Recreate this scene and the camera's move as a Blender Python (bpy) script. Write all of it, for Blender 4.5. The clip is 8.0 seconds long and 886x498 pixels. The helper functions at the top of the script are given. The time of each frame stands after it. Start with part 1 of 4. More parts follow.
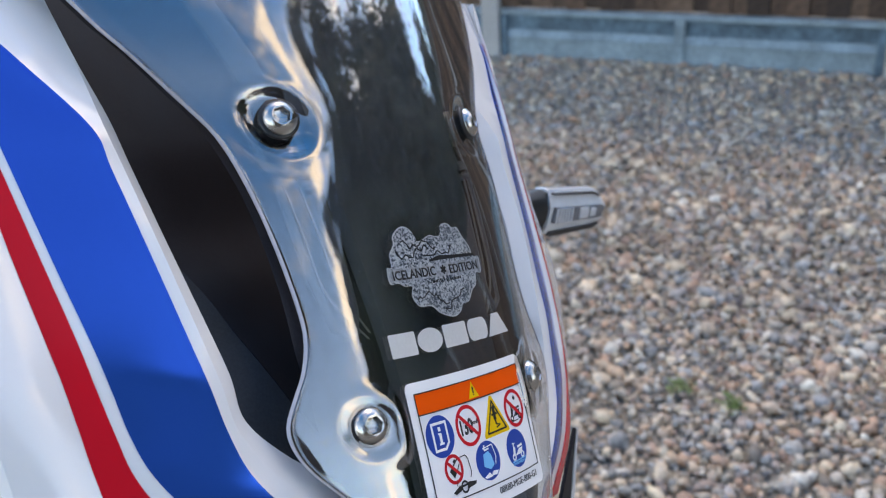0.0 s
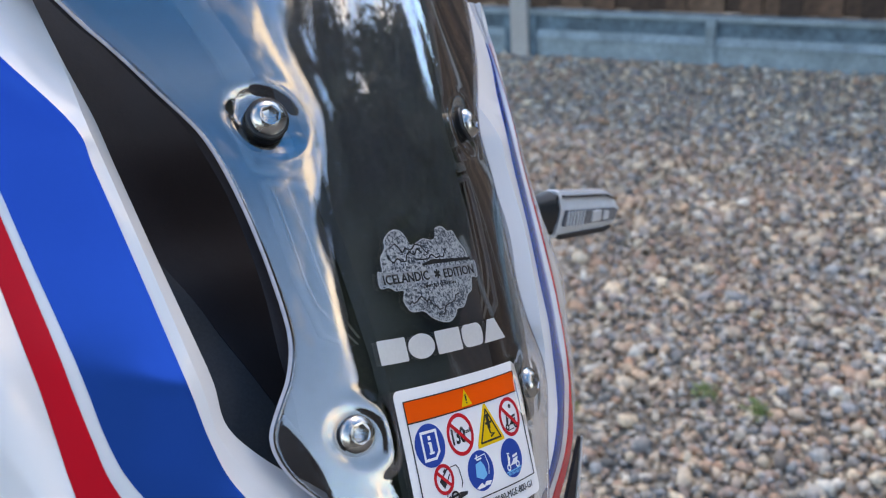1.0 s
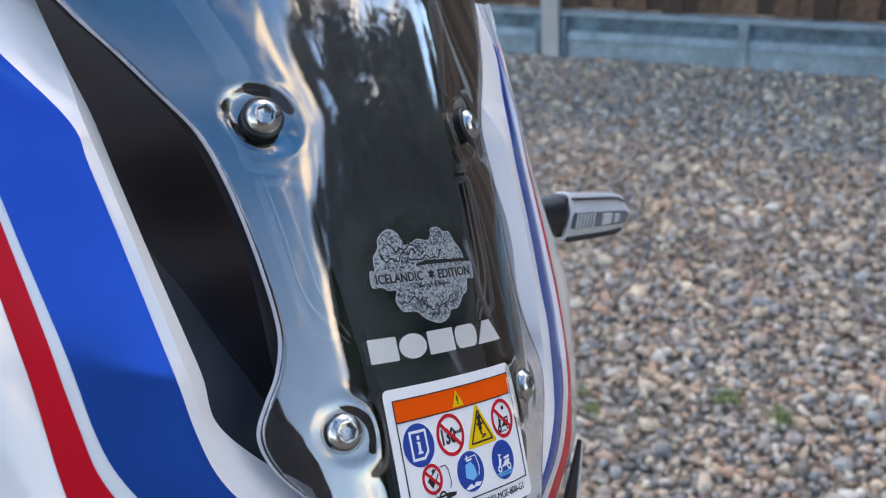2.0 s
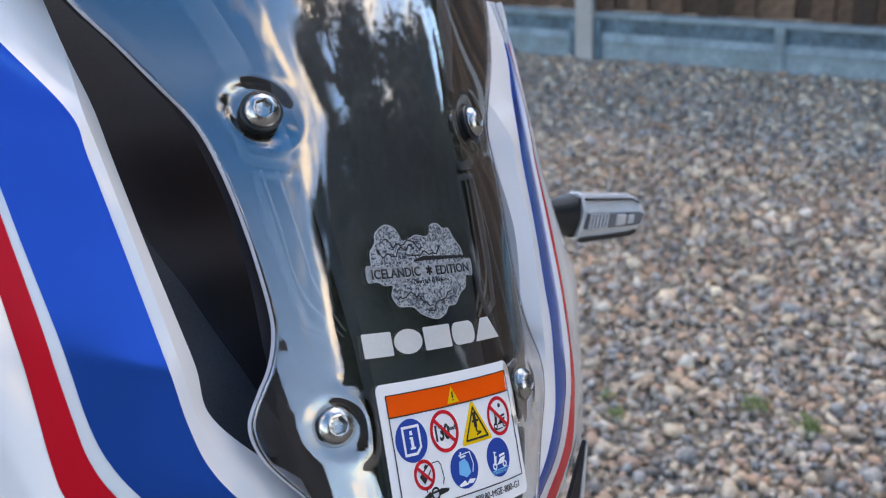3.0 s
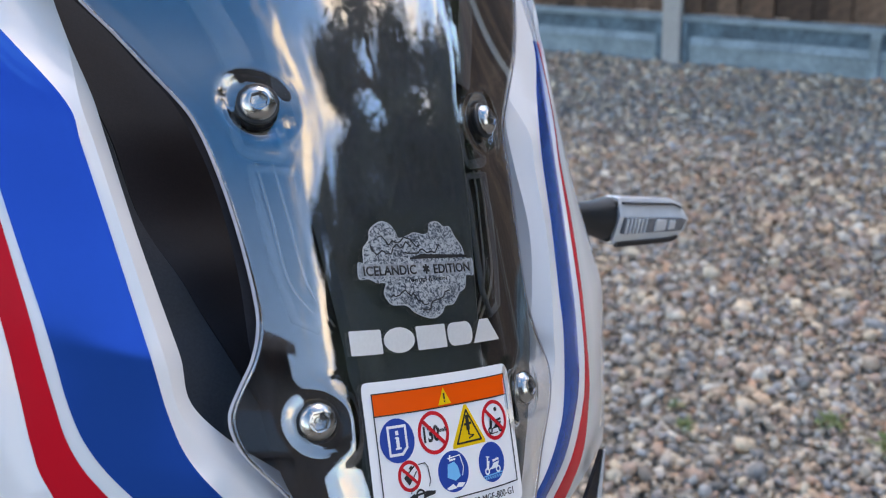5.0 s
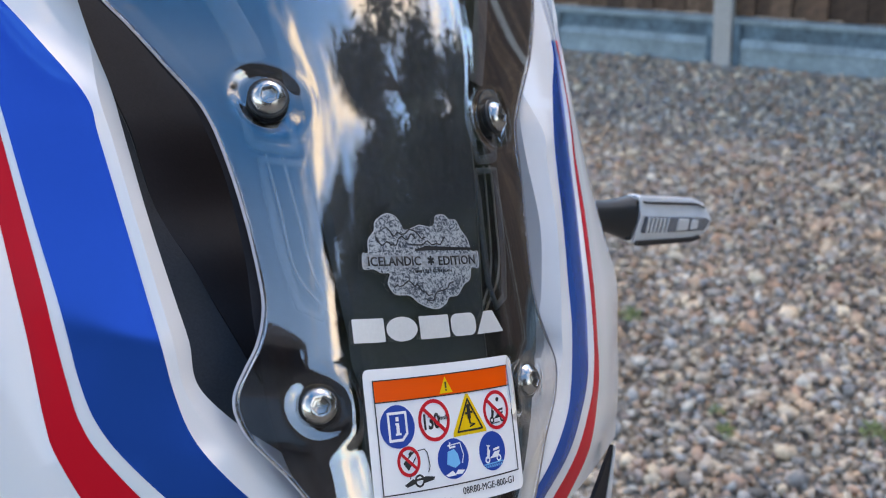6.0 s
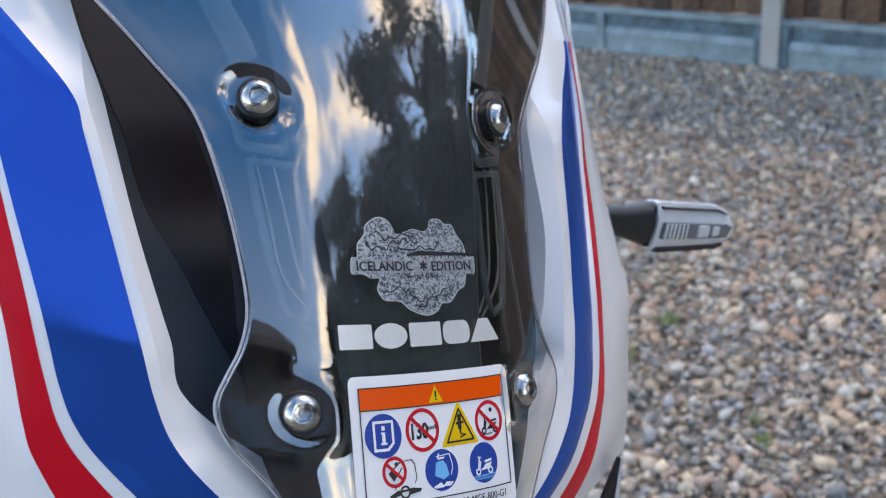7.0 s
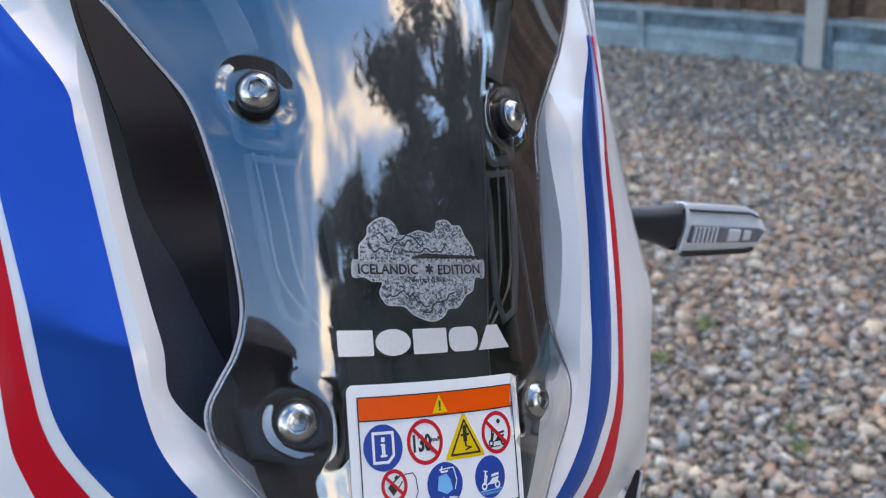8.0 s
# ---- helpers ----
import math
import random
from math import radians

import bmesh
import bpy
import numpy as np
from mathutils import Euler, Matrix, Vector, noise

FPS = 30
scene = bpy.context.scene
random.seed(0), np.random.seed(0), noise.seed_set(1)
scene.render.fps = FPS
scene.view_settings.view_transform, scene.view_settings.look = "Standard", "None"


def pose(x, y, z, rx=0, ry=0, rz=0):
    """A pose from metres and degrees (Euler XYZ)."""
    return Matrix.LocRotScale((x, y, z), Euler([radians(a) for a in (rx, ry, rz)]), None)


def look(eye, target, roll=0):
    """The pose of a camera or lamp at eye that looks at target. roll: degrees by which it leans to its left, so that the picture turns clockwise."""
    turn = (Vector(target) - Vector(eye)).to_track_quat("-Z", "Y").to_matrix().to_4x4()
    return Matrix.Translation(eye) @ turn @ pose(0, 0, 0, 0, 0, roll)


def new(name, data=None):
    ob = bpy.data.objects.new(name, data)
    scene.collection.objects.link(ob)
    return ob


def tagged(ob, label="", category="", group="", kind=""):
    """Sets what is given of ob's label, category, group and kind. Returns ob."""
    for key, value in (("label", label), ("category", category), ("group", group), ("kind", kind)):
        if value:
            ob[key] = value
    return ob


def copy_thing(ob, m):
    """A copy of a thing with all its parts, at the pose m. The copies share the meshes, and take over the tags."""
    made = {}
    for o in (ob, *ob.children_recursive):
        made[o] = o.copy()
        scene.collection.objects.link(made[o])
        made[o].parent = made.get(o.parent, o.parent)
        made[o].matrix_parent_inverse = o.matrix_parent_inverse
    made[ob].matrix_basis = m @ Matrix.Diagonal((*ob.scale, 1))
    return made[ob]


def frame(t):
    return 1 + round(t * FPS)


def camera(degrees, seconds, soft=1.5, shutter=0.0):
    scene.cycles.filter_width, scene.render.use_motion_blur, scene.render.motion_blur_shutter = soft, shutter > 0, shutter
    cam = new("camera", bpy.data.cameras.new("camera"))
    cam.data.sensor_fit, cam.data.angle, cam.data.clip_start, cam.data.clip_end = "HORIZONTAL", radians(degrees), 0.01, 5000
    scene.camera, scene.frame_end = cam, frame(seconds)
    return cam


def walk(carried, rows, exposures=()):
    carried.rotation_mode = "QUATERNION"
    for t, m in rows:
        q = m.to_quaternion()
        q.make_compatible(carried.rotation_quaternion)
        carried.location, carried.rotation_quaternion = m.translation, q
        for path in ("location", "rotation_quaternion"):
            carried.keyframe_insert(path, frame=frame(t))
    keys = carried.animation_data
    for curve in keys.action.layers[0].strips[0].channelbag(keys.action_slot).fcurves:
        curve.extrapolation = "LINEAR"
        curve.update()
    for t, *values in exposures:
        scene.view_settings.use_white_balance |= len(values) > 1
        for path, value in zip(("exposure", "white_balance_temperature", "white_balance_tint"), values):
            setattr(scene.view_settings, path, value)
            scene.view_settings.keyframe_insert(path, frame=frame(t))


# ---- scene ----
# ---- camera ----
cam = camera(48.387, 8.0, soft=1.1)
PATH = [
    (0, look((1.30224, -4.86081, 1.36856), (1.18676, -4.52161, 1.19078), -3.833)),
    (0.5, look((1.30822, -4.85460, 1.36733), (1.18697, -4.51722, 1.18993), -4.084)),
    (1, look((1.31247, -4.84751, 1.36457), (1.18569, -4.51192, 1.18763), -4.137)),
    (1.5, look((1.31893, -4.84470, 1.36458), (1.18658, -4.51109, 1.18799), -4.073)),
    (3, look((1.33879, -4.83942, 1.36179), (1.18845, -4.51259, 1.18692), -3.976)),
    (3.5, look((1.34469, -4.83428, 1.35924), (1.18743, -4.51032, 1.18511), -4.086)),
    (4, look((1.35034, -4.82807, 1.35754), (1.18573, -4.50750, 1.18394), -4.184)),
    (5.5, look((1.37698, -4.81928, 1.35542), (1.18725, -4.51145, 1.18443), -4.776)),
    (6, look((1.38678, -4.82014, 1.35496), (1.18856, -4.51710, 1.18504), -4.978)),
    (6.5, look((1.39429, -4.81360, 1.35336), (1.18804, -4.51538, 1.18446), -5.145)),
    (7, look((1.39841, -4.80111, 1.35053), (1.18497, -4.50752, 1.18247), -5.346)),
    (7.5, look((1.39909, -4.78987, 1.34808), (1.17910, -4.50098, 1.18031), -5.416)),
    (8, look((1.39765, -4.78065, 1.34325), (1.17186, -4.49595, 1.17602), -5.661)),
]
EXPOSURE, KELVIN, TINT = -0.32, 8920, 15
walk(cam, PATH, [(0.0, EXPOSURE, KELVIN, TINT), (8.0, EXPOSURE, KELVIN, TINT)])
cam.data.dof.use_dof = True
cam.data.dof.focus_distance = 0.385
cam.data.dof.aperture_fstop = 17.0

# ---- sky and sun ----
SUN_FROM = Vector((-0.0487, 0.5571, 0.8290)).normalized()
world = bpy.data.worlds.new("world")
scene.world = world
world.use_nodes = True
wt = world.node_tree
background = wt.nodes["Background"]
sky = wt.nodes.new("ShaderNodeTexSky")
sky.sky_type, sky.sun_disc = "NISHITA", False
sky.sun_elevation = math.asin(SUN_FROM.z)
sky.sun_rotation = math.atan2(SUN_FROM.x, SUN_FROM.y)
sky.air_density, sky.dust_density, sky.ozone_density = 1.0, 0.7, 5.0
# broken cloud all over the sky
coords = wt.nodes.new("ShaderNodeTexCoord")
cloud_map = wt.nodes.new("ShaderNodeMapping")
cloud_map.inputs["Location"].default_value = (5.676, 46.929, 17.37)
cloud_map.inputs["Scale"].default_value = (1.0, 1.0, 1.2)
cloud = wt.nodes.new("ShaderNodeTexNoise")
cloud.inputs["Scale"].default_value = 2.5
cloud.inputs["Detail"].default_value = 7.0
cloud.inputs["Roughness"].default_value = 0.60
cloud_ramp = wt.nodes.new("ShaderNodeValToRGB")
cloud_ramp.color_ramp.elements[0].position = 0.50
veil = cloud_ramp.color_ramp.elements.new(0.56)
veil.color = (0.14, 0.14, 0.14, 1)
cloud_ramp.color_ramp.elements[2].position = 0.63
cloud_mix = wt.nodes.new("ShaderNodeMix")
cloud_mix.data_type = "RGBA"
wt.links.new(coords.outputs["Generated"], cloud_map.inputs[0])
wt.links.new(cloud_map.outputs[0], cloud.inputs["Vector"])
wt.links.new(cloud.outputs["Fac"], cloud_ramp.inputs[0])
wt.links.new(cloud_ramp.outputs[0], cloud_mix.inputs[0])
deep = wt.nodes.new("ShaderNodeHueSaturation")
deep.inputs["Hue"].default_value = 0.497
deep.inputs["Saturation"].default_value = 1.6
deep.inputs["Value"].default_value = 3.6
wt.links.new(sky.outputs[0], deep.inputs["Color"])
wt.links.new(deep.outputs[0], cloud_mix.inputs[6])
# haze and thin cloud glow round the sun
toward = wt.nodes.new("ShaderNodeVectorMath")
toward.operation = "DOT_PRODUCT"
toward.inputs[1].default_value = SUN_FROM
wt.links.new(coords.outputs["Generated"], toward.inputs[0])
above = wt.nodes.new("ShaderNodeMath")
above.operation = "MAXIMUM"
above.inputs[1].default_value = 0.0
wt.links.new(toward.outputs["Value"], above.inputs[0])
halo = wt.nodes.new("ShaderNodeMath")
halo.operation = "POWER"
halo.inputs[1].default_value = 30.0
wt.links.new(above.outputs[0], halo.inputs[0])
gain = wt.nodes.new("ShaderNodeMath")
gain.operation = "MULTIPLY_ADD"
gain.inputs[1].default_value, gain.inputs[2].default_value = 0.5, 0.75
wt.links.new(halo.outputs[0], gain.inputs[0])
bright = wt.nodes.new("ShaderNodeVectorMath")
bright.operation = "SCALE"
bright.inputs[0].default_value = (38.0, 35.0, 31.5)
wt.links.new(gain.outputs[0], bright.inputs["Scale"])
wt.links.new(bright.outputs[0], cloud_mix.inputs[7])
haze = wt.nodes.new("ShaderNodeMix")
haze.data_type, haze.blend_type = "RGBA", "ADD"
haze.inputs[7].default_value = (2.6, 2.2, 1.8, 1)
wt.links.new(halo.outputs[0], haze.inputs[0])
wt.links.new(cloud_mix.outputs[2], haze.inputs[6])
# pale haze towards the horizon
height = wt.nodes.new("ShaderNodeSeparateXYZ")
wt.links.new(coords.outputs["Generated"], height.inputs[0])
down = wt.nodes.new("ShaderNodeMath")
down.operation, down.use_clamp = "SUBTRACT", True
down.inputs[0].default_value = 1.0
wt.links.new(height.outputs["Z"], down.inputs[1])
low = wt.nodes.new("ShaderNodeMath")
low.operation = "POWER"
low.inputs[1].default_value = 1.7
wt.links.new(down.outputs[0], low.inputs[0])
pale = wt.nodes.new("ShaderNodeMix")
pale.data_type, pale.blend_type = "RGBA", "ADD"
pale.inputs[7].default_value = (18.0, 20.5, 24.5, 1)
wt.links.new(low.outputs[0], pale.inputs[0])
wt.links.new(haze.outputs[2], pale.inputs[6])
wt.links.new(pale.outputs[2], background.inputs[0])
background.inputs[1].default_value = 0.15

sun = new("sun", bpy.data.lights.new("sun", "SUN"))
sun.data.energy, sun.data.angle, sun.data.color = 1.5, radians(10), (1.0, 0.90, 0.76)
sun.matrix_world = look(SUN_FROM * 30, (0, 0, 0))


# ---- materials ----
def material(name, color, rough=0.5, metal=0.0, coat=0.0, grain=0.0, grain_scale=60.0, blotch=0.0, blotch_scale=6.0, bump=0.0,
             bump_scale=400.0, transmission=0.0, ior=1.5, specular=0.5, rough_vary=0.0):
    """A surface with colour variation at two scales, uneven gloss and fine relief, in object metres."""
    m = bpy.data.materials.new(name)
    m.use_nodes = True
    t = m.node_tree
    p = t.nodes["Principled BSDF"]
    p.inputs["Base Color"].default_value = (*color, 1)
    p.inputs["Roughness"].default_value = rough
    p.inputs["Metallic"].default_value = metal
    p.inputs["IOR"].default_value = ior
    p.inputs["Specular IOR Level"].default_value = specular
    p.inputs["Transmission Weight"].default_value = transmission
    p.inputs["Coat Weight"].default_value = coat
    p.inputs["Coat Roughness"].default_value = 0.03
    place = t.nodes.new("ShaderNodeTexCoord")

    def noise_node(scale, detail=5.0):
        n = t.nodes.new("ShaderNodeTexNoise")
        n.inputs["Scale"].default_value = scale
        n.inputs["Detail"].default_value = detail
        t.links.new(place.outputs["Object"], n.inputs["Vector"])
        return n

    if grain or blotch:
        out = None
        for amount, scale in ((grain, grain_scale), (blotch, blotch_scale)):
            if not amount:
                continue
            n = noise_node(scale)
            r = t.nodes.new("ShaderNodeMapRange")
            r.inputs["From Min"].default_value, r.inputs["From Max"].default_value = 0.3, 0.7
            r.inputs["To Min"].default_value, r.inputs["To Max"].default_value = 1 - amount, 1 + amount
            t.links.new(n.outputs["Fac"], r.inputs["Value"])
            if out is None:
                out = r.outputs[0]
            else:
                k = t.nodes.new("ShaderNodeMath")
                k.operation = "MULTIPLY"
                t.links.new(out, k.inputs[0]), t.links.new(r.outputs[0], k.inputs[1])
                out = k.outputs[0]
        v = t.nodes.new("ShaderNodeVectorMath")
        v.operation = "SCALE"
        v.inputs[0].default_value = color
        t.links.new(out, v.inputs["Scale"])
        t.links.new(v.outputs[0], p.inputs["Base Color"])
    if rough_vary:
        n = noise_node(35.0)
        r = t.nodes.new("ShaderNodeMapRange")
        r.inputs["From Min"].default_value, r.inputs["From Max"].default_value = 0.3, 0.7
        r.inputs["To Min"].default_value, r.inputs["To Max"].default_value = max(rough - rough_vary, 0), rough + rough_vary
        t.links.new(n.outputs["Fac"], r.inputs["Value"])
        t.links.new(r.outputs[0], p.inputs["Roughness"])
    if bump:
        n = noise_node(bump_scale, 3.0)
        b = t.nodes.new("ShaderNodeBump")
        b.inputs["Strength"].default_value = bump
        b.inputs["Distance"].default_value = 0.0006
        t.links.new(n.outputs["Fac"], b.inputs["Height"])
        t.links.new(b.outputs[0], p.inputs["Normal"])
    return m


def random_color(name, stops, rough, source="island", grain=0.25, grain_scale=90.0, bump=0.3, drift=0.0):
    """A material whose colour differs from piece to piece, drawn from a ramp."""
    m = bpy.data.materials.new(name)
    m.use_nodes = True
    t = m.node_tree
    p = t.nodes["Principled BSDF"]
    p.inputs["Roughness"].default_value = rough
    if source == "island":
        pick = t.nodes.new("ShaderNodeNewGeometry").outputs["Random Per Island"]
    else:
        pick = t.nodes.new("ShaderNodeObjectInfo").outputs["Random"]
    ramp = t.nodes.new("ShaderNodeValToRGB")
    e = ramp.color_ramp.elements
    while len(e) < len(stops):
        e.new(0.5)
    for i, c in enumerate(stops):
        e[i].position, e[i].color = i / (len(stops) - 1), (*c, 1)
    t.links.new(pick, ramp.inputs[0])
    place = t.nodes.new("ShaderNodeTexCoord")
    n = t.nodes.new("ShaderNodeTexNoise")
    n.inputs["Scale"].default_value, n.inputs["Detail"].default_value = grain_scale, 5.0
    t.links.new(place.outputs["Object"], n.inputs["Vector"])
    r = t.nodes.new("ShaderNodeMapRange")
    r.inputs["From Min"].default_value, r.inputs["From Max"].default_value = 0.3, 0.7
    r.inputs["To Min"].default_value, r.inputs["To Max"].default_value = 1 - grain, 1 + grain
    t.links.new(n.outputs["Fac"], r.inputs["Value"])
    v = t.nodes.new("ShaderNodeVectorMath")
    v.operation = "SCALE"
    t.links.new(ramp.outputs[0], v.inputs[0])
    strength = r.outputs[0]
    if drift:
        wide = t.nodes.new("ShaderNodeTexNoise")
        wide.inputs["Scale"].default_value, wide.inputs["Detail"].default_value = 2.2, 4.0
        t.links.new(place.outputs["Object"], wide.inputs["Vector"])
        dirt = t.nodes.new("ShaderNodeMapRange")
        dirt.inputs["From Min"].default_value, dirt.inputs["From Max"].default_value = 0.35, 0.6
        dirt.inputs["To Min"].default_value, dirt.inputs["To Max"].default_value = 1 - drift, 1.0
        t.links.new(wide.outputs["Fac"], dirt.inputs["Value"])
        both = t.nodes.new("ShaderNodeMath")
        both.operation = "MULTIPLY"
        t.links.new(strength, both.inputs[0]), t.links.new(dirt.outputs[0], both.inputs[1])
        strength = both.outputs[0]
    t.links.new(strength, v.inputs["Scale"])
    t.links.new(v.outputs[0], p.inputs["Base Color"])
    if bump:
        b = t.nodes.new("ShaderNodeBump")
        b.inputs["Strength"].default_value, b.inputs["Distance"].default_value = bump, 0.002
        t.links.new(n.outputs["Fac"], b.inputs["Height"])
        t.links.new(b.outputs[0], p.inputs["Normal"])
    return m


WHITE = material("white_paint", (0.72, 0.725, 0.735), 0.16, coat=0.6, blotch=0.012, blotch_scale=14, rough_vary=0.03)
BLUE = material("blue_vinyl", (0.005, 0.105, 0.50), 0.13, metal=0.6, specular=0.12, coat=0.0, blotch=0.03, blotch_scale=20, rough_vary=0.03)
RED = material("red_vinyl", (0.60, 0.010, 0.021), 0.2, specular=0.15, coat=0.0, blotch=0.03, blotch_scale=20, rough_vary=0.03)
CLEAR = material("clear_acrylic", (0.93, 0.97, 1.0), 0.0, transmission=1.0, ior=1.85, coat=1.0)
BLACK = material("black_plastic", (0.014, 0.013, 0.017), 0.55, specular=0.2, grain=0.15, grain_scale=900, bump=0.12, bump_scale=1500, rough_vary=0.06)
SLATE = material("slate_plastic", (0.036, 0.049, 0.066), 0.4, grain=0.1, grain_scale=900, bump=0.08, bump_scale=1500, rough_vary=0.05)
FROSTED = material("frosted_edge", (0.40, 0.40, 0.46), 0.45, grain=0.1, grain_scale=500)
# edge highlights on the black ribs, put into a paler grey
RIB = material("rib_highlight", (0.17, 0.18, 0.19), 0.4)
MOULDING = material("grey_moulding", (0.062, 0.078, 0.100), 0.45, grain=0.1, grain_scale=900, bump=0.08, bump_scale=1500)
SATIN = material("satin_black_plastic", (0.024, 0.028, 0.035), 0.6, specular=0.3, grain=0.15, grain_scale=900, bump=0.25, bump_scale=1200, rough_vary=0.05)
RUBBER = material("black_rubber", (0.006, 0.009, 0.013), 0.42, grain=0.2, grain_scale=700, bump=0.1, bump_scale=900)
STEEL = material("polished_steel", (0.42, 0.415, 0.405), 0.27, metal=1.0, grain=0.05, grain_scale=500, rough_vary=0.05, bump=0.03, bump_scale=1500)
LABEL_WHITE = material("label_white", (0.80, 0.79, 0.79), 0.35, specular=0.25, blotch=0.015, blotch_scale=60)
LABEL_ORANGE = material("label_orange", (0.90, 0.088, 0.003), 0.35, specular=0.25, blotch=0.02, blotch_scale=60)
LABEL_BLUE = material("label_blue", (0.010, 0.055, 0.30), 0.35, specular=0.25)
LABEL_RED = material("label_red", (0.60, 0.012, 0.022), 0.35, specular=0.25)
LABEL_YELLOW = material("label_yellow", (0.83, 0.50, 0.012), 0.35, specular=0.25)
LABEL_BLACK = material("label_black", (0.012, 0.012, 0.014), 0.4)
LABEL_CYAN = material("label_cyan", (0.12, 0.45, 0.75), 0.35)
FOIL_BAND = material("foil_band", (0.30, 0.32, 0.34), 0.4, metal=0.3, grain=0.35, grain_scale=900, blotch=0.2, blotch_scale=300)
FOIL_RIM = material("foil_rim", (0.42, 0.44, 0.46), 0.4, metal=0.3, grain=0.2, grain_scale=700)
EMBLEM = material("silver_foil", (0.74, 0.73, 0.72), 0.34, metal=0.35, grain=0.03, grain_scale=800)
REFLECTOR = material("lamp_reflector", (0.62, 0.64, 0.67), 0.3, metal=0.25, grain=0.05, grain_scale=300)
LENS_SHELL = material("lens_shell", (0.60, 0.63, 0.66), 0.12, grain=0.06, grain_scale=120, coat=0.8)
WINDOW_DARK = material("lens_window", (0.12, 0.13, 0.15), 0.1, grain=0.3, grain_scale=150, coat=0.8)
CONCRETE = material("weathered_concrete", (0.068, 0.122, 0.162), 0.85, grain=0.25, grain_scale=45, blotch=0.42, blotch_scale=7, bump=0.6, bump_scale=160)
# sky light on sloping sills and top rims, put into a paler colour
LIT_CONCRETE = material("sky_lit_concrete", (0.175, 0.25, 0.295), 0.85, grain=0.2, grain_scale=60, blotch=0.25, blotch_scale=9, bump=0.6, bump_scale=160)
POST_CONCRETE = material("grey_concrete", (0.31, 0.32, 0.325), 0.85, grain=0.14, grain_scale=80, blotch=0.14, blotch_scale=4, bump=0.6, bump_scale=160)
BRICK = material("brown_brick", (0.050, 0.045, 0.047), 0.85, grain=0.25, grain_scale=12, blotch=0.15, blotch_scale=1.2, bump=0.5, bump_scale=30)
ROOF = material("roof_tiles", (0.048, 0.042, 0.043), 0.8, grain=0.25, grain_scale=9, blotch=0.15, blotch_scale=1.0, bump=0.6, bump_scale=20)
WINDOW_GLASS = material("window_glass", (0.03, 0.035, 0.04), 0.04, specular=0.6)
BARK = material("bark", (0.09, 0.065, 0.045), 0.9, grain=0.3, grain_scale=25, bump=1.0, bump_scale=40)
LEAF = random_color("leaves", [(0.019, 0.033, 0.011), (0.028, 0.047, 0.015), (0.039, 0.055, 0.019)], 0.55, grain=0.2, grain_scale=8, bump=0)
HEDGE = random_color("hedge_leaves", [(0.012, 0.024, 0.008), (0.021, 0.036, 0.012), (0.030, 0.042, 0.018)], 0.6, grain=0.2, grain_scale=8, bump=0)
WEED = random_color("weed_leaves", [(0.05, 0.10, 0.02), (0.08, 0.14, 0.03), (0.13, 0.16, 0.05)], 0.5, grain=0.2, grain_scale=60, bump=0)
TIMBER = random_color("fence_timber", [(0.028, 0.017, 0.013), (0.095, 0.055, 0.037), (0.050, 0.030, 0.021), (0.155, 0.098, 0.068), (0.070, 0.041, 0.028)], 0.8,
                      source="object", grain=0.4, grain_scale=30, bump=0.5)
PEBBLE = random_color("pebbles", [(0.454, 0.328, 0.222), (0.221, 0.219, 0.214), (0.643, 0.499, 0.349), (0.278, 0.290, 0.297), (0.498, 0.294, 0.187), (0.145, 0.146, 0.151), (0.646, 0.596, 0.512), (0.371, 0.309, 0.251),
                                  (0.556, 0.374, 0.248), (0.154, 0.134, 0.114), (0.393, 0.397, 0.391), (0.405, 0.252, 0.178), (0.691, 0.570, 0.417), (0.239, 0.232, 0.218)], 0.62, grain=0.28, grain_scale=140, bump=0.3, drift=0.18)


def gravel_bed():
    """The bed under and beyond the loose stones."""
    m = bpy.data.materials.new("gravel_bed")
    m.use_nodes = True
    t = m.node_tree
    p = t.nodes["Principled BSDF"]
    p.inputs["Roughness"].default_value = 0.9
    place = t.nodes.new("ShaderNodeTexCoord")
    cell = t.nodes.new("ShaderNodeTexVoronoi")
    cell.inputs["Scale"].default_value = 42.0
    ramp = t.nodes.new("ShaderNodeValToRGB")
    e = ramp.color_ramp.elements
    tones = [(0.125, 0.114, 0.100), (0.23, 0.195, 0.152), (0.20, 0.195, 0.185), (0.30, 0.248, 0.188), (0.37, 0.33, 0.275)]
    while len(e) < len(tones):
        e.new(0.5)
    for i, c in enumerate(tones):
        e[i].position, e[i].color = i / (len(tones) - 1), (*c, 1)
    split = t.nodes.new("ShaderNodeSeparateColor")
    bump = t.nodes.new("ShaderNodeBump")
    bump.invert = True
    bump.inputs["Distance"].default_value = 0.012
    t.links.new(place.outputs["Object"], cell.inputs["Vector"])
    t.links.new(cell.outputs["Color"], split.inputs[0])
    t.links.new(split.outputs[0], ramp.inputs[0])
    t.links.new(ramp.outputs[0], p.inputs["Base Color"])
    t.links.new(cell.outputs["Distance"], bump.inputs["Height"])
    t.links.new(bump.outputs[0], p.inputs["Normal"])
    return m


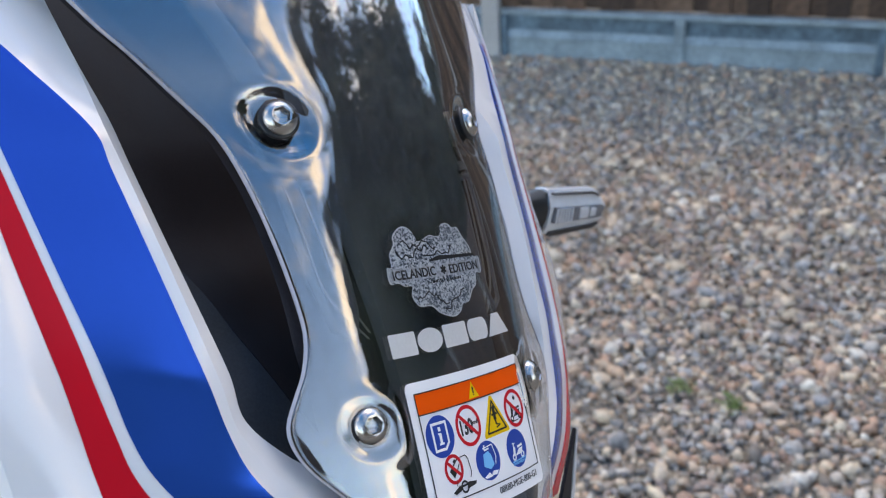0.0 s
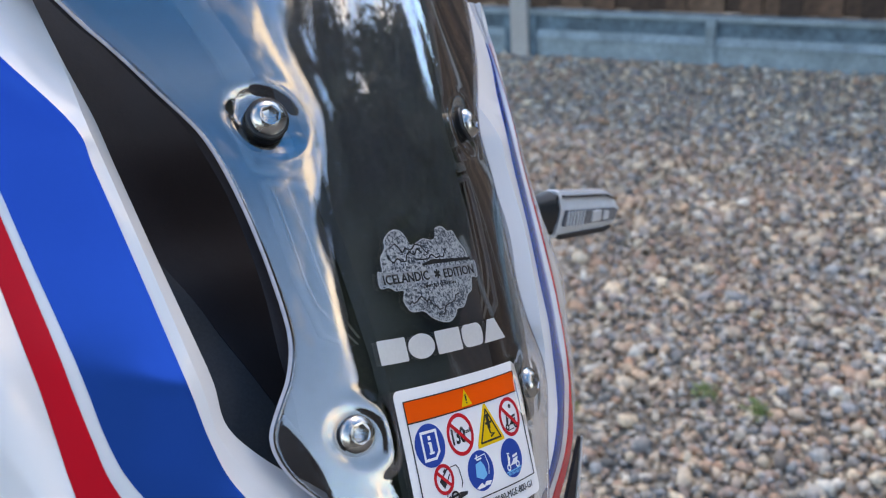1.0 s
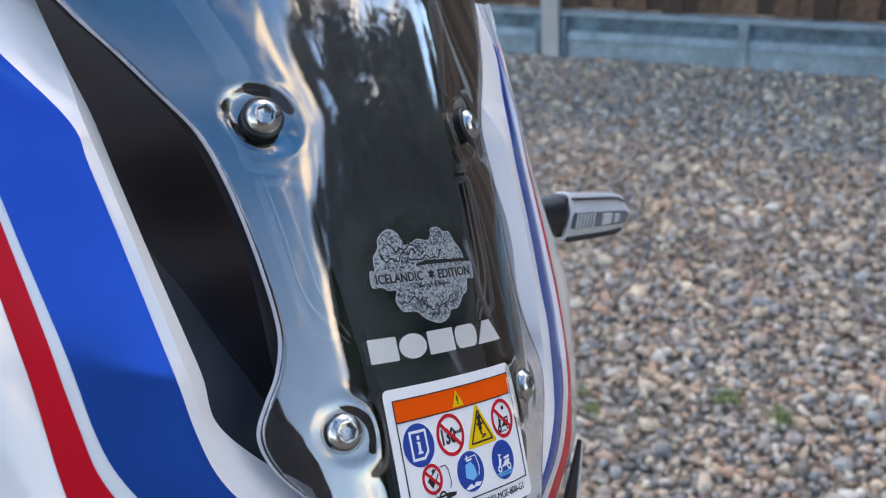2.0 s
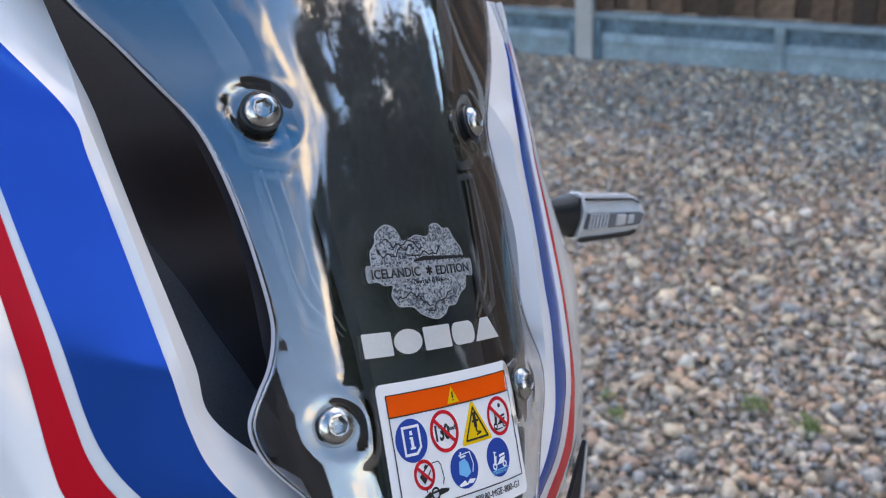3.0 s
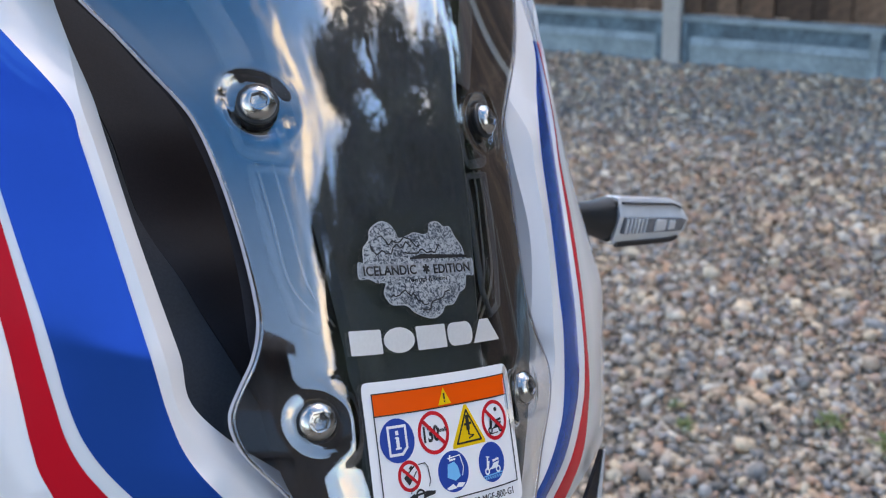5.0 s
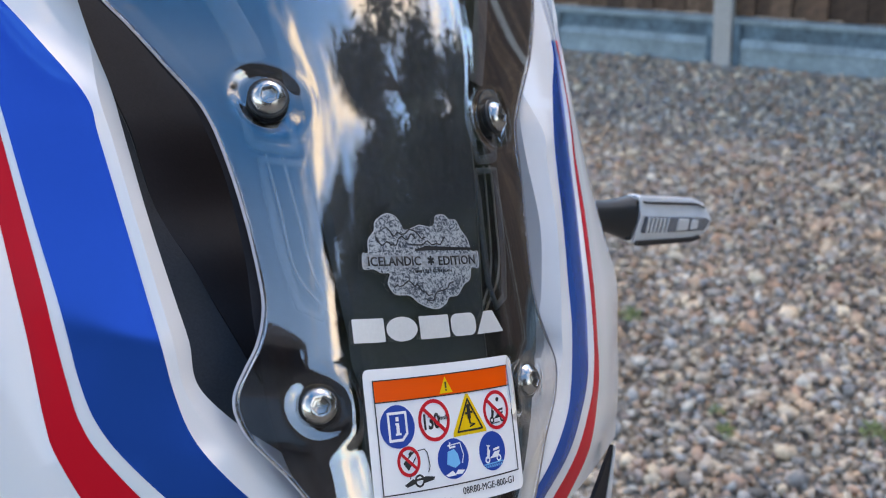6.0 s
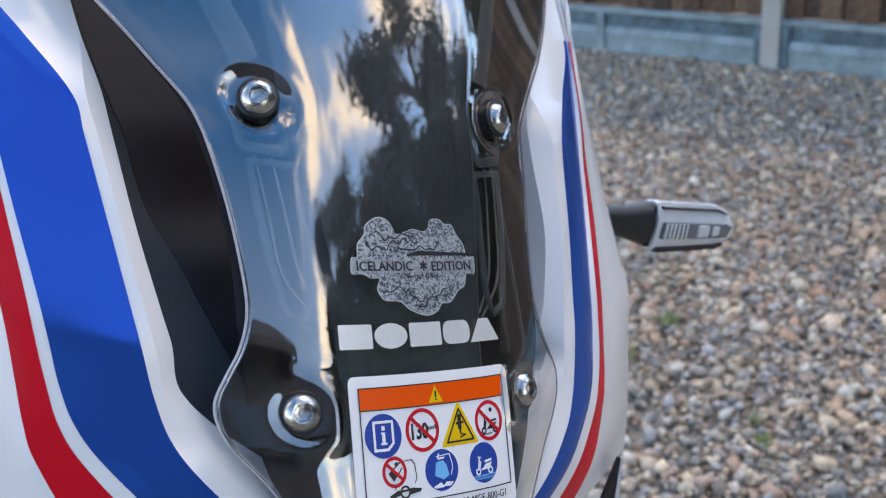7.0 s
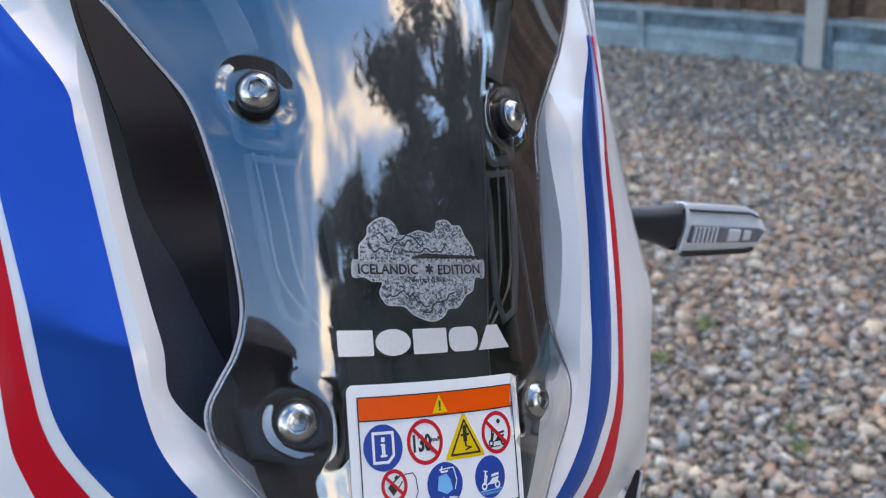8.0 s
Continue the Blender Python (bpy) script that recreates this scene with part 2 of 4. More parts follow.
def foil_sticker():
    """Silver foil, etched all over with fine dark wandering lines."""
    m = bpy.data.materials.new("etched_foil")
    m.use_nodes = True
    t = m.node_tree
    p = t.nodes["Principled BSDF"]
    p.inputs["Roughness"].default_value = 0.38
    p.inputs["Metallic"].default_value = 0.3
    place = t.nodes.new("ShaderNodeTexCoord")
    fine = t.nodes.new("ShaderNodeTexNoise")
    fine.inputs["Scale"].default_value, fine.inputs["Detail"].default_value, fine.inputs["Roughness"].default_value = 900.0, 4.0, 0.65
    fine.inputs["Distortion"].default_value = 0.8
    coarse = t.nodes.new("ShaderNodeTexNoise")
    coarse.inputs["Scale"].default_value, coarse.inputs["Detail"].default_value = 160.0, 3.0
    add = t.nodes.new("ShaderNodeMath")
    add.operation = "MULTIPLY_ADD"
    add.inputs[1].default_value = 0.25
    ramp = t.nodes.new("ShaderNodeValToRGB")
    e = ramp.color_ramp.elements
    e[0].position, e[0].color = 0.54, (0.045, 0.060, 0.080, 1)
    e[1].position, e[1].color = 0.68, (0.42, 0.45, 0.47, 1)
    t.links.new(place.outputs["Object"], fine.inputs["Vector"])
    t.links.new(place.outputs["Object"], coarse.inputs["Vector"])
    t.links.new(coarse.outputs["Fac"], add.inputs[0])
    t.links.new(fine.outputs["Fac"], add.inputs[2])
    t.links.new(add.outputs[0], ramp.inputs[0])
    t.links.new(ramp.outputs[0], p.inputs["Base Color"])
    return m


GRAVEL_BED = gravel_bed()
FOIL = foil_sticker()


# ---- building helpers ----
def mesh_of(name, verts, faces, mat, smooth=True):
    me = bpy.data.meshes.new(name)
    me.from_pydata([tuple(v) for v in verts], [], [tuple(f) for f in faces])
    me.materials.append(mat)
    if smooth:
        me.polygons.foreach_set("use_smooth", [True] * len(me.polygons))
    me.update()
    return me


def part(name, data, mat, parent, label=""):
    """Links a bmesh or a mesh as one object under a thing or a part."""
    if isinstance(data, bmesh.types.BMesh):
        me = bpy.data.meshes.new(name)
        data.to_mesh(me)
        data.free()
        me.materials.append(mat)
    else:
        me = data
    ob = new(name, me)
    ob.parent = parent
    if label:
        tagged(ob, label)
    return ob


def box_bm(size, centre=(0, 0, 0), bevel=0.0, turn=None, segments=2):
    bm = bmesh.new()
    bmesh.ops.create_cube(bm, size=1)
    bmesh.ops.scale(bm, vec=size, verts=bm.verts)
    if bevel:
        bmesh.ops.bevel(bm, geom=bm.edges[:], offset=bevel, segments=segments, affect="EDGES", profile=0.6)
    if turn is not None:
        bmesh.ops.transform(bm, matrix=turn, verts=bm.verts)
    bmesh.ops.translate(bm, vec=centre, verts=bm.verts)
    return bm


def spline(rows, steps):
    """Points along a smooth curve through the rows."""
    p = [Vector(r) for r in rows]
    p = [2 * p[0] - p[1], *p, 2 * p[-1] - p[-2]]
    out = []
    for i in range(1, len(p) - 2):
        for k in range(steps):
            t = k / steps
            out.append(0.5 * (2 * p[i] + (p[i + 1] - p[i - 1]) * t + (2 * p[i - 1] - 5 * p[i] + 4 * p[i + 1] - p[i + 2]) * t ** 2
                              + (3 * p[i] - p[i - 1] - 3 * p[i + 1] + p[i + 2]) * t ** 3))
    return out + [p[-2]]


def table_value(table, at):
    """A value read from a short table of (position, value), smoothly between its rows."""
    for (a, va), (b, vb), k in zip(table, table[1:], range(len(table))):
        if at <= b or k == len(table) - 2:
            before = table[max(k - 1, 0)]
            after = table[min(k + 2, len(table) - 1)]
            ta = (vb - before[1]) / (b - before[0])
            tb = (after[1] - va) / (after[0] - a)
            s = min(max((at - a) / (b - a), 0), 1)
            h = b - a
            return ((1 + 2 * s) * (1 - s) ** 2 * va + s * (1 - s) ** 2 * h * ta + s * s * (3 - 2 * s) * vb + s * s * (s - 1) * h * tb)


def rounded(x0, y0, x1, y1, r, n=6):
    out = []
    for cx, cy, a0 in ((x1 - r, y1 - r, 0), (x0 + r, y1 - r, 90), (x0 + r, y0 + r, 180), (x1 - r, y0 + r, 270)):
        out += [(cx + r * math.cos(radians(a0 + 90 * k / n)), cy + r * math.sin(radians(a0 + 90 * k / n))) for k in range(n + 1)]
    return out


# ---- ground ----
ground = new("ground", mesh_of("ground", [(-400, -400, -0.014), (400, -400, -0.014), (400, 400, -0.014), (-400, 400, -0.014)], [(0, 1, 2, 3)], GRAVEL_BED))
tagged(ground, "gravel ground of mixed brown and grey pebbles", "ground", kind="structure")


def loose_gravel(x0, x1, y0, y1, pitch, seed):
    """Rounded pebbles of many sizes strewn over a stretch of the ground, in one mesh."""
    rng = np.random.default_rng(seed)
    base = bmesh.new()
    bmesh.ops.create_icosphere(base, subdivisions=1, radius=1)
    v0 = np.array([v.co[:] for v in base.verts])
    f0 = np.array([[v.index for v in f.verts] for f in base.faces])
    base.free()
    gx, gy = np.meshgrid(np.arange(x0, x1, pitch), np.arange(y0, y1, pitch))
    n = gx.size
    at = np.stack([gx.ravel(), gy.ravel(), np.zeros(n)], 1)
    at[:, :2] += rng.uniform(-0.5, 0.5, (n, 2)) * pitch * 1.1
    size = np.clip(rng.lognormal(math.log(0.0098), 0.46, n), 0.0045, 0.028)
    shape = np.stack([size * rng.uniform(0.85, 1.45, n), size * rng.uniform(0.6, 1.0, n), size * rng.uniform(0.45, 0.85, n)], 1)
    at[:, 2] = rng.uniform(-0.012, 0.004, n)
    near = np.clip((1.1 + at[:, 1] + 0.105 * at[:, 0]) / 1.0, 0, 1)  # sunk along the fence: the darker bed showing stands in for its shade
    at[:, 2] -= near * rng.uniform(0.004, 0.022, n)
    at[at[:, 1] > 0.02 - 0.105 * at[:, 0], 2] -= 0.08  # none heaped behind the fence
    q = rng.normal(size=(n, 4)) * np.array([1.0, 0.28, 0.28, 1.0])
    q /= np.linalg.norm(q, axis=1)[:, None]
    w, x, y, z = q.T
    turn = np.stack([np.stack([1 - 2 * (y * y + z * z), 2 * (x * y - z * w), 2 * (x * z + y * w)], 1),
                     np.stack([2 * (x * y + z * w), 1 - 2 * (x * x + z * z), 2 * (y * z - x * w)], 1),
                     np.stack([2 * (x * z - y * w), 2 * (y * z + x * w), 1 - 2 * (x * x + y * y)], 1)], 1)
    verts = v0[None] * shape[:, None, :] * rng.uniform(0.66, 1.2, (n, len(v0), 1))
    verts = np.einsum("nij,nkj->nki", turn, verts) + at[:, None, :]
    faces = f0[None] + (np.arange(n) * len(v0))[:, None, None]
    me = bpy.data.meshes.new("gravel")
    me.vertices.add(n * len(v0))
    me.vertices.foreach_set("co", verts.ravel())
    me.loops.add(faces.size)
    me.loops.foreach_set("vertex_index", faces.ravel())
    me.polygons.add(n * len(f0))
    me.polygons.foreach_set("loop_start", np.arange(0, faces.size, 3))
    me.polygons.foreach_set("use_smooth", np.ones(n * len(f0), bool))
    me.materials.append(PEBBLE)
    me.update(calc_edges=True)
    return new("gravel", me)


gravel = loose_gravel(-2.1, 2.7, -3.9, 0.24, 0.0165, 3)
tagged(gravel, "loose rounded brown, grey and cream pebbles", "gravel", kind="stuff")


def weed(x, y, size, seed):
    """A low clump of small leaves that grows between the stones."""
    rng = random.Random(seed)
    verts, faces = [], []
    for _ in range(46):
        a, reach, lift = rng.uniform(0, 6.28), size * rng.uniform(0.1, 1), size * rng.uniform(0.15, 0.6)
        c = Vector((math.cos(a) * reach, math.sin(a) * reach, lift))
        long, wide = size * rng.uniform(0.18, 0.4), size * rng.uniform(0.07, 0.14)
        d = Vector((math.cos(a + rng.uniform(-1, 1)), math.sin(a + rng.uniform(-1, 1)), rng.uniform(-0.2, 0.6))).normalized()
        s = d.cross(Vector((0, 0, 1))).normalized()
        k = len(verts)
        verts += [c - d * long, c + s * wide, c + d * long, c - s * wide, c + Vector((0, 0, 0.12 * size))]
        faces += [(k, k + 1, k + 4), (k + 1, k + 2, k + 4), (k + 2, k + 3, k + 4), (k + 3, k, k + 4)]
    ob = new("weed", mesh_of("weed", verts, faces, WEED))
    ob.location = (x, y, 0.004)
    tagged(ob, "small green weed growing up through the gravel", "weed", group="weeds in the gravel")


for i, (x, y, s) in enumerate(((0.90, -3.00, 0.026), (0.52, -2.60, 0.034), (0.49, -2.80, 0.028), (1.19, -2.87, 0.034), (1.31, -2.92, 0.036), (0.86, -2.93, 0.02))):
    weed(x, y, s, i)

# ---- fence along the drive ----
BAY, POST_W, BOARD_TOP = 1.904, 0.094, 0.225
FENCE_TURN = -6.0
FENCE_FIRST, FENCE_BAYS = -4, 9


def along_fence(s, y=0.0, z=0.0):
    """A pose s metres along the fence from the post at the origin."""
    return pose(0, 0, 0, 0, 0, FENCE_TURN) @ pose(s, y, z)


def fence_post(x):
    post = new("fence_post")
    post.matrix_world = along_fence(x)
    part("shaft", box_bm((POST_W, 0.10, 1.95), (0, 0, 0.935), 0.008), POST_CONCRETE, post)
    bm = box_bm((POST_W, 0.10, 0.03), (0, 0, 1.925), 0.01)
    part("cap", bm, POST_CONCRETE, post)
    tagged(post, "square pale grey concrete fence post set in gravel", "fence post", group="fence posts")
    return post


def gravel_board():
    """A concrete board with a raised border, a rib across the middle and two sunk fields with a sloping sill."""
    length = BAY - POST_W - 0.004
    board = new("gravel_board")
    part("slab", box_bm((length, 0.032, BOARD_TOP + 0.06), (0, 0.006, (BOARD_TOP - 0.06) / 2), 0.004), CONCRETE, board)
    part("top_rim", box_bm((length, 0.024, 0.026), (0, -0.021, BOARD_TOP - 0.013), 0.004), LIT_CONCRETE, board)
    part("rib", box_bm((0.046, 0.030, BOARD_TOP + 0.03), (0, -0.025, (BOARD_TOP - 0.026 - 0.03) / 2), 0.005), LIT_CONCRETE, board)
    for s in (-1, 1):
        part("end_rim", box_bm((0.035, 0.026, BOARD_TOP - 0.03 + 0.05), (s * (length / 2 - 0.0185), -0.0228, (BOARD_TOP - 0.03 - 0.05) / 2), 0.005), CONCRETE, board)
        width = length / 2 - 0.0605
        bm = bmesh.new()
        ring = [(-0.011, 0.122), (-0.034, 0.088), (-0.034, 0.083), (-0.024, 0.078), (-0.024, -0.04), (-0.004, -0.04), (-0.004, 0.122)]
        loops = []
        for x in (-width / 2, width / 2):
            loops.append([bm.verts.new((s * (width / 2 + 0.0235) + x, y, z)) for y, z in ring])
        bm.faces.new(loops[0][::-1]), bm.faces.new(loops[1])
        for i in range(7):
            j = (i + 1) % 7
            bm.faces.new((loops[0][i], loops[0][j], loops[1][j], loops[1][i]))
        bmesh.ops.recalc_face_normals(bm, faces=bm.faces)
        part("sill", bm, LIT_CONCRETE, board, "pale sloping sill with sky light in its colour")
    tagged(board, "weathered blue-grey concrete gravel board with sunk fields", "gravel board", group="gravel boards")
    return board


def fence_panel(seed):
    """Upright overlapping timber boards on rails."""
    rng = random.Random(seed)
    panel = new("timber_fence")
    length = BAY - POST_W - 0.006
    count = 21
    pitch = length / count
    shared = []
    for k in range(3):
        bm = box_bm((pitch * 1.16, 0.014, 1.5), (0, 0, 0.75), 0.003, segments=1)
        me = bpy.data.meshes.new("board")
        bm.to_mesh(me)
        bm.free()
        me.materials.append(TIMBER)
        shared.append(me)
    for i in range(count):
        b = new("board", rng.choice(shared))
        b.parent = panel
        b.location = (-length / 2 + pitch * (i + 0.5), 0.009 * (1 if i % 2 else -1) + rng.uniform(-0.003, 0.003), rng.uniform(-0.004, 0.003))
        b.rotation_euler = (0, 0, radians(rng.uniform(-4.0, 4.0)))
    for z in (0.12, 0.75, 1.38):
        part("rail", box_bm((length, 0.03, 0.07), (0, 0.034, z), 0.004), TIMBER, panel)
    tagged(panel, "brown feather-edge timber fence panel with upright boards", "fence panel", group="fence panels")
    return panel


first_post, first_board, first_panel = fence_post(FENCE_FIRST * BAY), gravel_board(), fence_panel(5)
first_board.matrix_world = along_fence((FENCE_FIRST + 0.5) * BAY)
first_panel.matrix_world = along_fence((FENCE_FIRST + 0.5) * BAY, 0.012, BOARD_TOP + 0.006)
for i in range(1, FENCE_BAYS + 1):
    copy_thing(first_post, along_fence((FENCE_FIRST + i) * BAY))
for i in range(1, FENCE_BAYS):
    copy_thing(first_board, along_fence((FENCE_FIRST + i + 0.5) * BAY))
    copy_thing(first_panel, along_fence((FENCE_FIRST + i + 0.5) * BAY, 0.012, BOARD_TOP + 0.006))


# ---- trees beyond the drive, mirrored in the windscreen ----
def tree(bearing, away, rise, spread, seed, leaves=2600, low=0.35, flat_top=0.25):
    """A tree at a bearing and distance from the motorcycle, whose top stands at the given angle above it; flat_top widens the head."""
    x, y = 1.2 + away * math.cos(radians(bearing)), -4.5 + away * math.sin(radians(bearing))
    height = 1.2 + away * math.tan(radians(rise))
    rng = random.Random(seed)
    root = new("tree")
    root.location = (x, y, -0.01)
    bm = bmesh.new()

    def limb(a, b, ra, rb, sides=7):
        d = (b - a).normalized()
        s = d.orthogonal().normalized()
        u = d.cross(s)
        rings = []
        for p, r in ((a, ra), (a.lerp(b, 0.5) + s * 0.05 * (b - a).length, (ra + rb) / 2), (b, rb)):
            rings.append([bm.verts.new(p + (s * math.cos(k * 2 * math.pi / sides) + u * math.sin(k * 2 * math.pi / sides)) * r) for k in range(sides)])
        for r0, r1 in zip(rings, rings[1:]):
            for k in range(sides):
                bm.faces.new((r0[k], r0[(k + 1) % sides], r1[(k + 1) % sides], r1[k]))

    limb(Vector((0, 0, 0)), Vector((0, 0, height * 0.85)), 0.022 * height, 0.006 * height)
    tips = []
    for k in range(26):
        h = height * rng.uniform(low, 0.86)
        a = rng.uniform(0, 6.28)
        reach = spread * (1.05 - (1 - flat_top) * ((h / height - low) / (1 - low)) ** 1.3) * rng.uniform(0.6, 1.0)
        tip = Vector((math.cos(a) * reach, math.sin(a) * reach, h + height * rng.uniform(0.02, 0.1)))
        limb(Vector((0, 0, h * 0.92)), tip, 0.007 * height, 0.002 * height, 5)
        tips += [(tip, 1.0), (tip.lerp(Vector((0, 0, h)), 0.4), 0.9)]
    tips.append((Vector((0, 0, height * 0.9)), 0.9))
    part("trunk", bm, BARK, root)
    verts, faces = [], []
    for _ in range(leaves * 2):
        tip, k = rng.choice(tips)
        c = tip + Vector((rng.gauss(0, 1), rng.gauss(0, 1), rng.gauss(0, 0.75))) * spread * 0.17 * k
        d = Vector((rng.gauss(0, 1), rng.gauss(0, 1), rng.gauss(0, 1))).normalized()
        s = d.orthogonal().normalized()
        long, wide = rng.uniform(0.12, 0.27), rng.uniform(0.04, 0.09)
        n = len(verts)
        verts += [c - d * long, c + s * wide, c + d * long, c - s * wide]
        faces.append((n, n + 1, n + 2, n + 3))
    part("crown", mesh_of("crown", verts, faces, LEAF, smooth=False), LEAF, root)
    tagged(root, "tall dark green leafy tree beyond the drive", "tree", group="trees beyond the drive")


tree(8, 11.5, 35.5, 1.7, 12, 9500, 0.1, 0.35)
tree(15.5, 12.0, 34.0, 1.6, 16, 9000, 0.1)
tree(21.5, 12.5, 30.5, 1.7, 15, 9000, 0.1)
tree(27, 13.0, 31.0, 1.8, 13, 9000, 0.1)
tree(35, 11.0, 37.5, 1.75, 11, 9000, 0.2, 0.75)
tree(42, 12.5, 28.5, 1.9, 18, 9000, 0.1)
tree(47.5, 12.5, 22.0, 1.9, 14, 8000, 0.1)
tree(54, 12.5, 14.0, 2.0, 19, 6500, 0.1)
# three unseen trees, added to darken what the side cowl's stripes mirror
tree(67, 13.5, 25.0, 2.6, 20, 8000, 0.1)
tree(78, 13.0, 27.0, 2.6, 21, 8000, 0.1)
tree(90, 12.6, 24.0, 2.6, 17, 8000, 0.1)


def hedge(x0, y0, x1, y1, height, seed):
    """A clipped hedge as a dense mass of leaves round a dark core."""
    rng = random.Random(seed)
    a, b = Vector((x0, y0, 0)), Vector((x1, y1, 0))
    d = (b - a).normalized()
    s = Vector((-d.y, d.x, 0))
    length = (b - a).length
    root = new("hedge")
    root.matrix_world = Matrix.Translation(a) @ Matrix.Rotation(math.atan2(d.y, d.x), 4, "Z")
    core = box_bm((length, 0.8, height - 0.15), (length / 2, 0, (height - 0.15) / 2), 0.1)
    part("core", core, HEDGE, root)
    verts, faces = [], []
    for _ in range(int(length * height * 260)):
        u, side = rng.uniform(0, length), rng.choice((-1, 1))
        p = Vector((u, side * rng.uniform(0.36, 0.55), rng.uniform(0, height))) if rng.random() < 0.75 else Vector((u, rng.uniform(-0.5, 0.5), height + rng.gauss(-0.1, 0.12)))
        e = Vector((rng.gauss(0, 1), rng.gauss(0, 1), rng.gauss(0, 1))).normalized()
        f = e.orthogonal().normalized()
        n = len(verts)
        verts += [p - e * 0.07, p + f * 0.035, p + e * 0.07, p - f * 0.035]
        faces.append((n, n + 1, n + 2, n + 3))
    part("foliage", mesh_of("foliage", verts, faces, HEDGE, smooth=False), HEDGE, root)
    tagged(root, "tall dense dark green hedge along the drive", "hedge")


hedge(11.8, -4.3, 9.4, 4.2, 5.6, 21)


def house():
    """A two-storey brick house that closes the drive, seen in the windscreen as a dark mass."""
    home = new("house")
    home.matrix_world = pose(6.72, -7.45, 0, 0, 0, 210)
    long, deep, eaves, ridge = 5.6, 7.0, 5.4, 8.6
    bm = bmesh.new()
    ends = []
    for x in (0, long):
        ends.append([bm.verts.new((x, y, z)) for y, z in ((0, -0.05), (deep, -0.05), (deep, eaves), (deep / 2, ridge), (0, eaves))])
    bm.faces.new(ends[0]), bm.faces.new(ends[1][::-1])
    for i in range(5):
        j = (i + 1) % 5
        bm.faces.new((ends[0][i], ends[1][i], ends[1][j], ends[0][j]))
    bmesh.ops.recalc_face_normals(bm, faces=bm.faces)
    part("wall", bm, BRICK, home)
    slope = (ridge - eaves) / (deep / 2)
    for s in (-1, 1):
        bm = bmesh.new()
        ends = []
        for x in (-0.2, long + 0.2):
            row = []
            for d, h in ((0.0, 0.02), (deep / 2 + 0.3, 0.02), (deep / 2 + 0.3, 0.16), (0.0, 0.16)):
                row.append(bm.verts.new((x, deep / 2 + s * d, ridge - slope * d + h)))
            ends.append(row)
        bm.faces.new(ends[0]), bm.faces.new(ends[1][::-1])
        for i in range(4):
            j = (i + 1) % 4
            bm.faces.new((ends[0][i], ends[1][i], ends[1][j], ends[0][j]))
        bmesh.ops.recalc_face_normals(bm, faces=bm.faces)
        part("roof", bm, ROOF, home)
    for x in (1.5, 4.1):
        for z in (1.5, 3.9):
            w = part("window", box_bm((1.3, 0.08, 1.15), (x, -0.03, z), 0.015), BRICK, home)
            part("pane", box_bm((1.14, 0.03, 1.0), (x, -0.075, z), 0.005), WINDOW_GLASS, w)
    tagged(home, "two-storey brown brick house with a dark tiled roof", "house")


house()

# ---- motorcycle: upper front, leaning on its side stand; lengths below in millimetres, x across, y to the rear, z up ----
MM = 0.001
BIKE = Matrix(((0.381081, -0.916471, 0.121892, 1.1786), (0.872905, 0.400101, 0.279206, -4.5234), (-0.304653, 0.0, 0.952463, 1.1886), (0, 0, 0, 1)))
motorcycle = new("motorcycle")
motorcycle.matrix_world = BIKE
tagged(motorcycle, "white adventure motorcycle with blue and red stripes, parked on gravel", "motorcycle")


def step_up(a, b, v):
    s = min(max((v - a) / (b - a), 0), 1)
    return s * s * (3 - 2 * s)


def bend(x, z):
    """How far the windscreen falls back from its middle at x; the flange widens inwards round the upper bolts."""
    x = abs(x)
    swell = math.exp(-((z - 48) / 17) ** 2)
    at, k = 46 - 7.5 * swell - 6.0 * step_up(-48, -92, z), 100 - 62 * swell
    soft = ((x - at) + math.sqrt((x - at) ** 2 + k)) / 2
    return 0.0007 * x * x + 0.42 * (soft - (math.sqrt(at * at + k) - at) / 2)


BOLTS = ((-50.0, -53.7), (50.0, -53.7), (-55.2, 47.8), (55.2, 47.8))


def face(x, z, dish=True):
    """The middle of the windscreen's thickness: y at x, z."""
    y = -4 + 0.575 * z + 0.0004 * z * z + bend(x, z)
    if dish:
        for bx, bz in BOLTS:
            r = math.hypot(x - bx, (z - bz) * 1.15)
            if bz < 0 and r < 22:
                # the flange runs on inwards as a flat round boss, with a deep seat for the bolt
                if abs(x) < 60 and x * bx > 0:
                    flat_y = -4 + 0.575 * z + 0.0004 * z * z + bend(60, z) - 0.46 * (60 - abs(x))
                    y += (flat_y - y) * (1 - step_up(11.5, 20.0, r)) * step_up(34, 40, abs(x))
                y += 0.85 * (1 - step_up(7.5, 13.0, r))
            elif r < 20:
                # a shallow round dish with a low lip
                y += 2.0 * (1 - step_up(9.0, 14.0, r)) - 0.3 * math.exp(-((r - 15.2) / 1.6) ** 2)
    return y


def face_normal(x, z, dish=True):
    e = 0.4
    dx = (face(x + e, z, dish) - face(x - e, z, dish)) / (2 * e)
    dz = (face(x, z + e, dish) - face(x, z - e, dish)) / (2 * e)
    return Vector((dx, -1, dz)).normalized()


def on_face(x, z, h, dish=False):
    """A point h outside the windscreen's middle, in metres."""
    return (Vector((x, face(x, z, dish), z)) + face_normal(x, z, dish) * h) * MM


